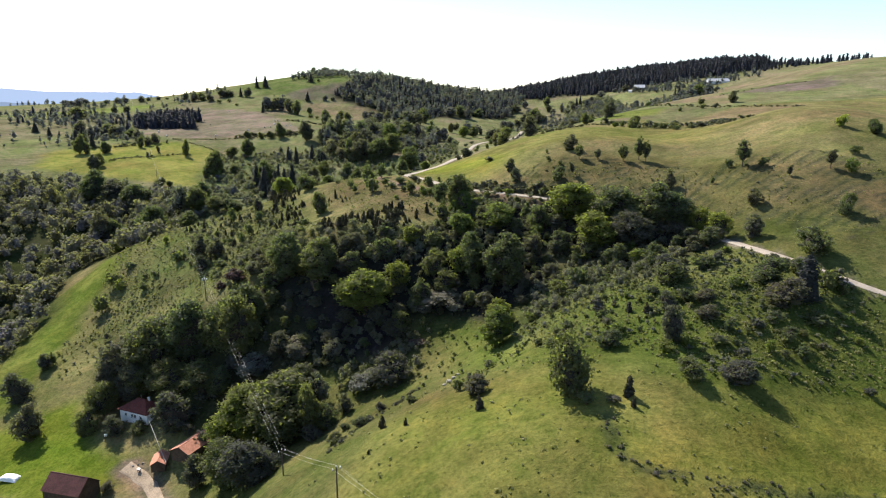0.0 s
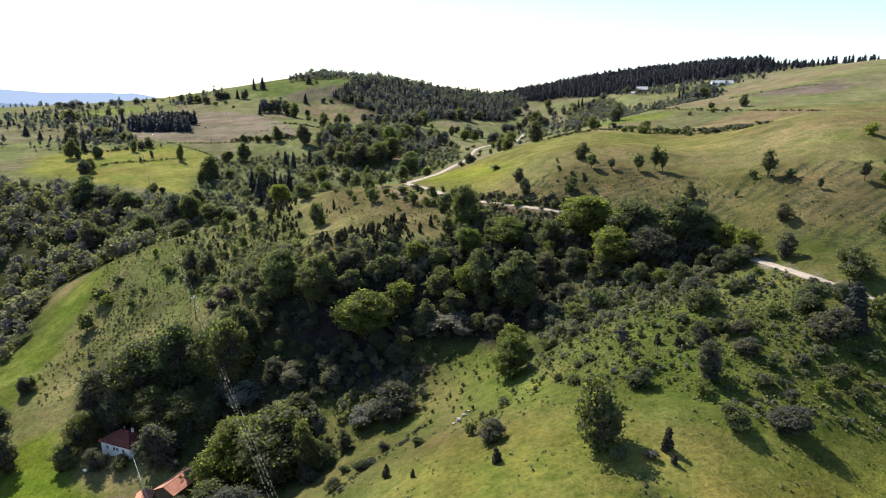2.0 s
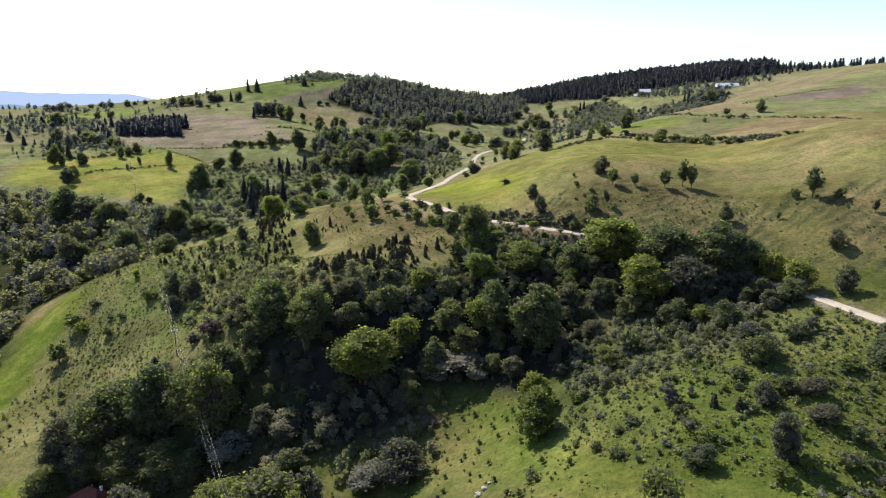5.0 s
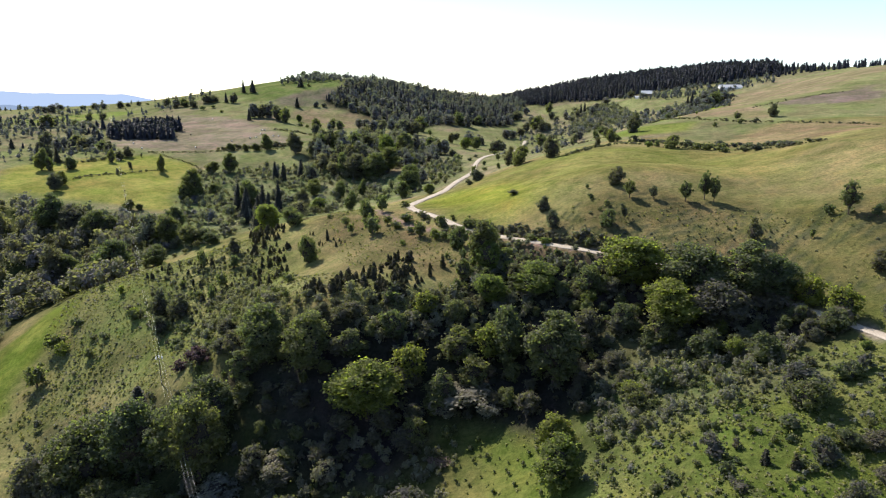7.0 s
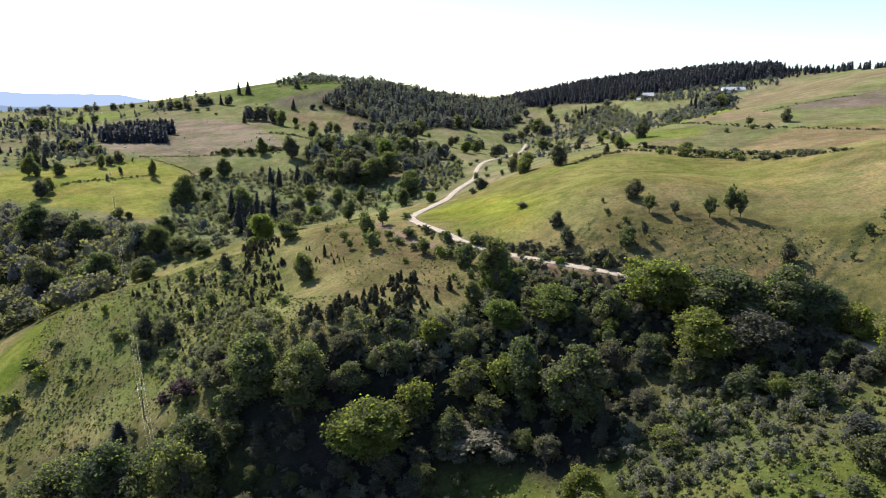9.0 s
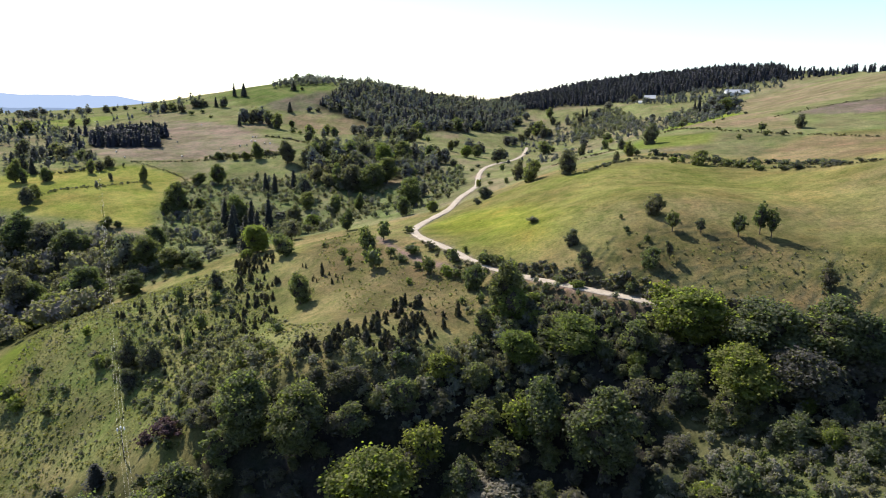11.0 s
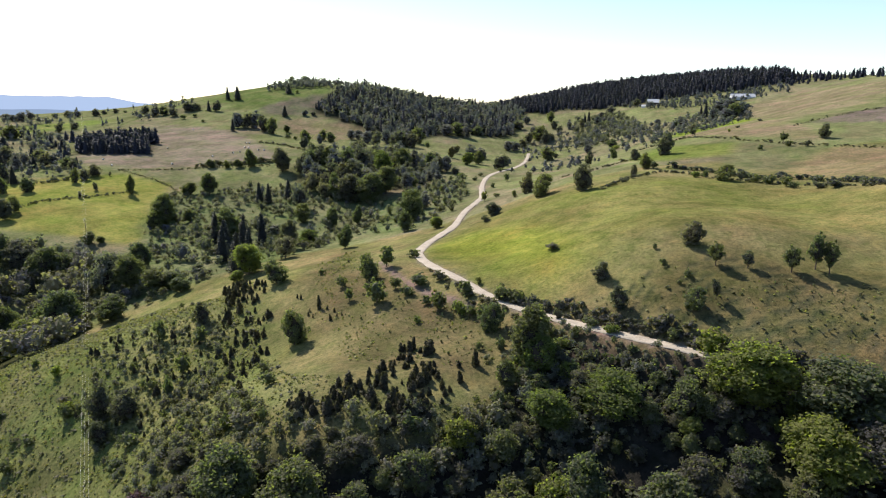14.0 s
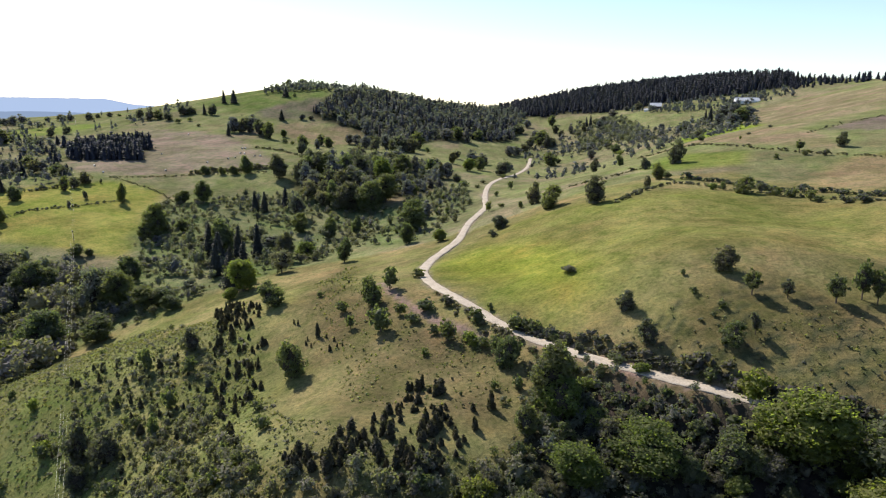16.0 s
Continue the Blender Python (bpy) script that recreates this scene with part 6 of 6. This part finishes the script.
def farmhouse():
    h = stand("farmhouse", -123.4, 239.0, -27.8, -22.6, "white two-storey farmhouse with a red hipped tile roof", "house")
    w, d, eave = 14.6, 9.6, 7.4
    openings = {"front": [(-4.9, 4.6, -3.7, 6.0), (-1.4, 4.6, -0.2, 6.0), (0.2, 4.6, 1.4, 6.0), (3.2, 4.6, 4.4, 6.0), (-4.9, 1.5, -3.7, 2.8), (3.2, 1.5, 4.4, 2.8), (-0.6, 0.0, 0.5, 2.1)],
                "side": [(-2.8, 4.6, -1.6, 6.0), (1.4, 4.6, 2.6, 6.0), (-2.8, 1.5, -1.6, 2.8), (1.4, 1.5, 2.6, 2.8)]}
    for turn, half, off, key in ((0, w / 2, d / 2, "front"), (90, d / 2 - 0.36, w / 2, "side"), (180, w / 2, d / 2, "side"), (270, d / 2 - 0.36, w / 2, "side")):
        m = pose(0, 0, 0, 0, 0, turn)
        m.translation = m.to_3x3() @ Vector((0, -off, 0))
        bm = bmesh.new()
        wall(bm, -half, half, eave, 0.35, openings[key])
        bm.transform(m)
        part("wall", bm, PLASTER, h)
        for q in openings[key]:
            if q[1] > 0:
                window(h, *q, 0.0, turn, m.translation)
    bm = bmesh.new()
    box(bm, -0.6, -d / 2 + 0.10, 0.0, 0.5, -d / 2 + 0.16, 2.1)
    part("door", bm, OLD_WOOD, h, "brown wooden door")
    o, top = 0.7, eave + 3.4
    e = [(-w / 2 - o, -d / 2 - o, eave - 0.15), (w / 2 + o, -d / 2 - o, eave - 0.15), (w / 2 + o, d / 2 + o, eave - 0.15), (-w / 2 - o, d / 2 + o, eave - 0.15)]
    r = [(-1.9, 0, top), (1.9, 0, top)]
    for p, q, u, v in ((e[0], e[1], r[1], r[0]), (e[2], e[3], r[0], r[1]), (e[1], e[2], r[1], r[1]), (e[3], e[0], r[0], r[0])):
        roof_slope(h, p, q, u, v, 14, RED_TILE, "red tiled hipped roof")
    bm = bmesh.new()
    box(bm, -2.1, -0.16, top - 0.02, 2.1, 0.16, top + 0.20, 0.05)
    part("ridge", bm, RED_TILE, h)
    bm = bmesh.new()
    box(bm, 2.6, 0.6, eave + 1.2, 3.3, 1.3, top + 0.7, 0.03)
    box(bm, 2.52, 0.52, top + 0.7, 3.38, 1.38, top + 0.82, 0.02)
    part("chimney", bm, PLASTER, h, "white plastered chimney")
    bm = bmesh.new()
    box(bm, -0.03, -0.03, top, 0.03, 0.03, top + 1.6)
    for k in range(4):
        box(bm, -0.5 + 0.06 * k, -0.02, top + 0.9 + 0.2 * k, 0.5 - 0.06 * k, 0.02, top + 0.94 + 0.2 * k)
    part("aerial", bm, WIRE, h)


def shed(x, y, z, turn, w, d, eave, ridge, wall_mat, roof_mat, label, rows=12, split=None):
    """A boarded shed with a gabled tile roof; its ridge runs along its own y."""
    s = stand("shed", x, y, z, turn, label, "shed", "farm buildings")
    n = int(d / 0.55)
    for side in (-1, 1):
        bm = bmesh.new()
        for k in range(n):
            y0 = -d / 2 + d * k / n
            box(bm, side * w / 2 - 0.05, y0, 0, side * w / 2 + 0.05 + 0.012 * (k % 2), y0 + d / n, eave)
        part("side_wall", bm, wall_mat, s)
    n = int(w / 0.55)
    for end in (-1, 1):
        bm = bmesh.new()
        for k in range(n):
            x0 = -w / 2 + w * k / n
            mid = abs(x0 + w / n / 2) / (w / 2)
            box(bm, x0 + 0.01, end * d / 2 - 0.05, 0, x0 + w / n - 0.02, end * d / 2 + 0.05, eave + (ridge - eave) * (1 - mid) - 0.05)
        part("gable_wall", bm, wall_mat, s)
    bm = bmesh.new()
    box(bm, -1.1, -d / 2 - 0.10, 0.0, 1.1, -d / 2 - 0.054, min(eave, 2.3))
    part("door", bm, OLD_WOOD, s, "dark boarded door")
    o, drop = 0.45, 0.45 * (ridge - eave) / (w / 2)
    for side in (-1, 1):
        a, b = (side * (w / 2 + o), -side * (-d / 2 - o), eave - drop), (side * (w / 2 + o), -side * (d / 2 + o), eave - drop)
        c, e = (0, -side * (d / 2 + o), ridge), (0, -side * (-d / 2 - o), ridge)
        roof_slope(s, b, a, e, c, rows, roof_mat)
    bm = bmesh.new()
    box(bm, -0.15, -d / 2 - o, ridge + 0.02, 0.15, d / 2 + o, ridge + 0.16, 0.04)
    part("ridge", bm, roof_mat, s)
    return s


def on_ground(x, y):
    return float(height(np.array([x]), np.array([y]))[0])


farmhouse()
shed(-105.5, 212.5, on_ground(-105.5, 212.5) - 0.3, 12, 4.8, 7.5, 3.1, 4.6, OLD_WOOD, ORANGE_TILE, "small dark boarded shed with an orange tile roof")
shed(-93.6, 215.0, on_ground(-93.6, 215.0) - 0.4, -22, 8.0, 13.5, 4.2, 6.2, OLD_WOOD, ORANGE_TILE, "long boarded shed with an orange tile roof", 14)
shed(-131.5, 199.5, on_ground(-131.5, 199.5) - 0.3, 76, 9.5, 15.0, 5.4, 9.4, OLD_WOOD, DARK_TILE, "barn with a dark red tile roof", 15)
shed(512, 1218, on_ground(512, 1218) - 1.5, 80, 13, 38, 5.5, 10.5, PLASTER, TIN, "long white farm building with a grey tin roof", 0)
shed(397, 1318, on_ground(397, 1318) - 1.5, 70, 12, 20, 6, 12.0, OLD_WOOD, TIN, "far wooden farmhouse with a blue-grey roof", 0)
shed(379, 1312, on_ground(379, 1312) - 1.0, 70, 6, 10, 3, 5.5, PLASTER, TIN, "small white outbuilding with a tin roof", 0)


# ---- power line ----
def power_pole(x, y, h, turn, big=1.0):
    p = stand("power_pole", x, y, on_ground(x, y), turn, "tarred wooden power pole with a crossarm and white insulators", "power pole", "poles of the power line")
    v, f = limb([(0, 0, -0.8), (0, 0, h * 0.5), (0, 0, h)], [0.21, 0.18, 0.14], 10)
    me = mesh_of("post", [(v, f)], [POLE_WOOD])
    new("post", me).parent = p
    bm = bmesh.new()
    box(bm, -1.15, -0.16, h - 0.62, 1.15, -0.05, h - 0.48, 0.01)
    part("crossarm", bm, POLE_WOOD, p)
    for a, up in ((-1.0, h - 0.48), (1.0, h - 0.48), (0.0, h)):
        bm = bmesh.new()
        for r, z0, z1 in ((0.10, 0.0, 0.08), (0.15, 0.08, 0.20), (0.11, 0.20, 0.28), (0.14, 0.28, 0.38), (0.06, 0.38, 0.48)):
            bmesh.ops.create_cone(bm, cap_ends=True, segments=10, radius1=r, radius2=r * 0.8, depth=z1 - z0, matrix=Matrix.Translation((a, -0.1 if a else 0.0, up)) @ Matrix.Diagonal((big, big, big, 1)) @ Matrix.Translation((0, 0, (z0 + z1) / 2)))
        part("insulator", bm, PORCELAIN, p)
    return [Vector((x, y, on_ground(x, y))) + pose(0, 0, 0, 0, 0, turn).to_3x3() @ Vector((a, -0.1 if a else 0.0, up + 0.5)) for a, up in ((-1.0, h - 0.48), (1.0, h - 0.48), (0.0, h))]


def cable(name, a, b, sag, radius, label):
    pts = [a.lerp(b, t) - Vector((0, 0, sag * 4 * t * (1 - t))) for t in np.linspace(0, 1, 25)]
    v, f = limb([p[:] for p in pts], [radius] * 25, 5)
    tagged(new(name, mesh_of(name, [(v, f)], [WIRE])), label, "wire", "wires of the power line")


POLES = [power_pole(-10, 108, 8.5, -32), power_pole(-24.6, 130.9, 8.5, 32), power_pole(-47.4, 168.2, 8.5, 32), power_pole(-114.4, 292.5, 10.5, 27, 2.2), power_pole(-280.1, 619.4, 9, 26), power_pole(-314.7, 686.7, 9, 26), power_pole(-601, 1251, 12, 26)]
for one, two in zip(POLES, POLES[1:]):
    for a, b in zip(one, two):
        cable("wire", a, b, (b - a).length * 0.012, 0.013, "thin aluminium wire between two power poles")
cable("service_cable", Vector((-119.9, 234.0, -19.6)), Vector((-101.4, 208.6, -27.6)), 0.5, 0.10, "grey service cable from the farmhouse to the shed")


# ---- loose things ----
def hay_bale(x, y, turn):
    b = stand("hay_bale", x, y, on_ground(x, y) - 0.05, turn, "round hay bale in white wrap on the brown field", "hay bale", "bales on the brown field")
    bm = bmesh.new()
    bmesh.ops.create_cone(bm, cap_ends=True, segments=20, radius1=0.95, radius2=0.95, depth=1.5, matrix=pose(0, 0, 0.92, 0, 90, 0))
    bmesh.ops.bevel(bm, geom=[e for e in bm.edges if abs(abs(e.verts[0].co.x) - 0.75) < 0.01 and abs(abs(e.verts[1].co.x) - 0.75) < 0.01], offset=0.10, segments=2, affect="EDGES")
    part("wrap", bm, WRAP, b)
    for s in (-1, 1):
        bm = bmesh.new()
        bmesh.ops.create_cone(bm, cap_ends=True, segments=18, radius1=0.80, radius2=0.72, depth=0.06, matrix=pose(s * 0.77, 0, 0.92, 0, 90 * s, 0))
        part("end_face", bm, HAY, b)


for k, (x, y) in enumerate([(-379, 857), (-354, 823), (-367, 950), (-338, 935), (-301, 850), (-360, 1090), (-270, 891), (-252, 910), (-245, 915), (-247, 945), (-241, 941), (-255, 982), (-251, 981), (-225, 925), (-218, 924)]):
    hay_bale(x, y, 37 * k)


def brushwood(x, y, r):
    g = np.random.default_rng(55)
    parts = []
    for _ in range(150):
        a, d = g.uniform(0, 6.283), r * math.sqrt(g.random())
        c = np.array((d * math.cos(a), d * math.sin(a) * 0.7, 0.2 + 0.9 * (1 - d / r) * g.random()))
        t = np.array((g.normal(), g.normal(), 0.25 * g.normal()))
        t *= g.uniform(0.6, 1.6) / np.linalg.norm(t)
        parts.append(limb([c - t, c + (0, 0, 0.1), c + t], [0.07, 0.06, 0.02], 4))
    ob = new("brushwood_pile", mesh_of("brushwood_pile", parts, [BRUSH]))
    ob.location = (x, y, on_ground(x, y))
    tagged(ob, "heap of dead brown brushwood on the grass", "brushwood")


brushwood(-9.5, 239.0, 4.2)


def covered_pile(x, y):
    """A heap under white sheeting that hangs in folds."""
    bm = bmesh.new()
    n, m = 28, 18
    vs = []
    for i in range(n):
        for j in range(m):
            u, v = i / (n - 1) * 2 - 1, j / (m - 1) * 2 - 1
            e = max(0.0, 1 - abs(u) ** 3) * max(0.0, 1 - abs(v) ** 3)
            z = 1.5 * e ** 0.6 * (1 + 0.25 * float(noise.noise((u * 2.2, v * 2.2, 3)))) + 0.10 * float(noise.noise((u * 8, v * 8, 1)))
            vs.append(bm.verts.new((u * 3.9, v * 2.1, max(z, -0.3))))
    for i in range(n - 1):
        for j in range(m - 1):
            bm.faces.new((vs[i * m + j], vs[(i + 1) * m + j], vs[(i + 1) * m + j + 1], vs[i * m + j + 1]))
    me = bpy.data.meshes.new("covered_pile")
    bm.to_mesh(me)
    bm.free()
    for p in me.polygons:
        p.use_smooth = True
    me.materials.append(SHEETING)
    ob = new("covered_pile", me)
    ob.matrix_basis = pose(x, y, on_ground(x, y) + 0.1, 0, 0, -12)
    tagged(ob, "heap covered with crumpled white sheeting on the lawn", "covered pile")


covered_pile(-162, 212)


# small white object of unknown use, built as a box on legs
def white_box(x, y, turn):
    b = stand("beehive", x, y, on_ground(x, y), turn, "small white wooden box on legs on the lawn", "beehive")
    bm = bmesh.new()
    box(bm, -0.5, -0.4, 0.5, 0.5, 0.4, 1.2, 0.03)
    part("body", bm, PLASTER, b)
    bm = bmesh.new()
    box(bm, -0.62, -0.52, 1.204, 0.62, 0.52, 1.32, 0.03)
    part("lid", bm, PORCELAIN, b)
    for sx in (-0.42, 0.42):
        for sy in (-0.32, 0.32):
            bm = bmesh.new()
            box(bm, sx - 0.05, sy - 0.05, -0.2, sx + 0.05, sy + 0.05, 0.5)
            part("leg", bm, OLD_WOOD, b)


white_box(-134.5, 229.5, 20)
white_box(-113.0, 211.0, -10)


def stone(x, y, r, seed):
    v, f = ball((0, 0, r * 0.35), (r, r * 0.8, r * 0.6), 0.22, 2, seed)
    ob = new("stone", mesh_of("stone", [(v, f)], [STONE]))
    ob.location = (x, y, on_ground(x, y))
    tagged(ob, "pale grey field stone lying in the grass", "stone", "stones on the grass")


for k, (x, y, r) in enumerate([(-116.5, 213.8, 0.5), (-114.8, 214.2, 0.4), (-113.2, 214.6, 0.45), (2, 189, 1.0), (3.5, 191, 0.8), (0.5, 187, 0.7), (5, 193, 0.6), (-8, 375, 0.5)]):
    stone(x, y, r, 70 + k)


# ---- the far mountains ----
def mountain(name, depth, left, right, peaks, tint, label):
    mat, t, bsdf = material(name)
    # the slope glows by itself; its blue haze is painted into tint
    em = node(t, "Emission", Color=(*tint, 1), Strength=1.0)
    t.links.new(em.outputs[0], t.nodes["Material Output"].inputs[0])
    xs = np.linspace(left, right, 160)
    at = np.interp(xs, [p[0] for p in peaks], [p[1] for p in peaks]) + 5 * vnoise(xs, xs * 0, 260, 77) + 2.5 * vnoise(xs, xs * 0, 60, 78)
    verts = [(x, depth, -250.0) for x in xs] + [(x, depth + 60, z) for x, z in zip(xs, at)] + [(x, depth + 200, -250.0) for x in xs]
    n = len(xs)
    faces = [(k, k + 1, n + k + 1, n + k) for k in range(n - 1)] + [(n + k, n + k + 1, 2 * n + k + 1, 2 * n + k) for k in range(n - 1)]
    me = bpy.data.meshes.new(name)
    me.from_pydata(verts, [], faces)
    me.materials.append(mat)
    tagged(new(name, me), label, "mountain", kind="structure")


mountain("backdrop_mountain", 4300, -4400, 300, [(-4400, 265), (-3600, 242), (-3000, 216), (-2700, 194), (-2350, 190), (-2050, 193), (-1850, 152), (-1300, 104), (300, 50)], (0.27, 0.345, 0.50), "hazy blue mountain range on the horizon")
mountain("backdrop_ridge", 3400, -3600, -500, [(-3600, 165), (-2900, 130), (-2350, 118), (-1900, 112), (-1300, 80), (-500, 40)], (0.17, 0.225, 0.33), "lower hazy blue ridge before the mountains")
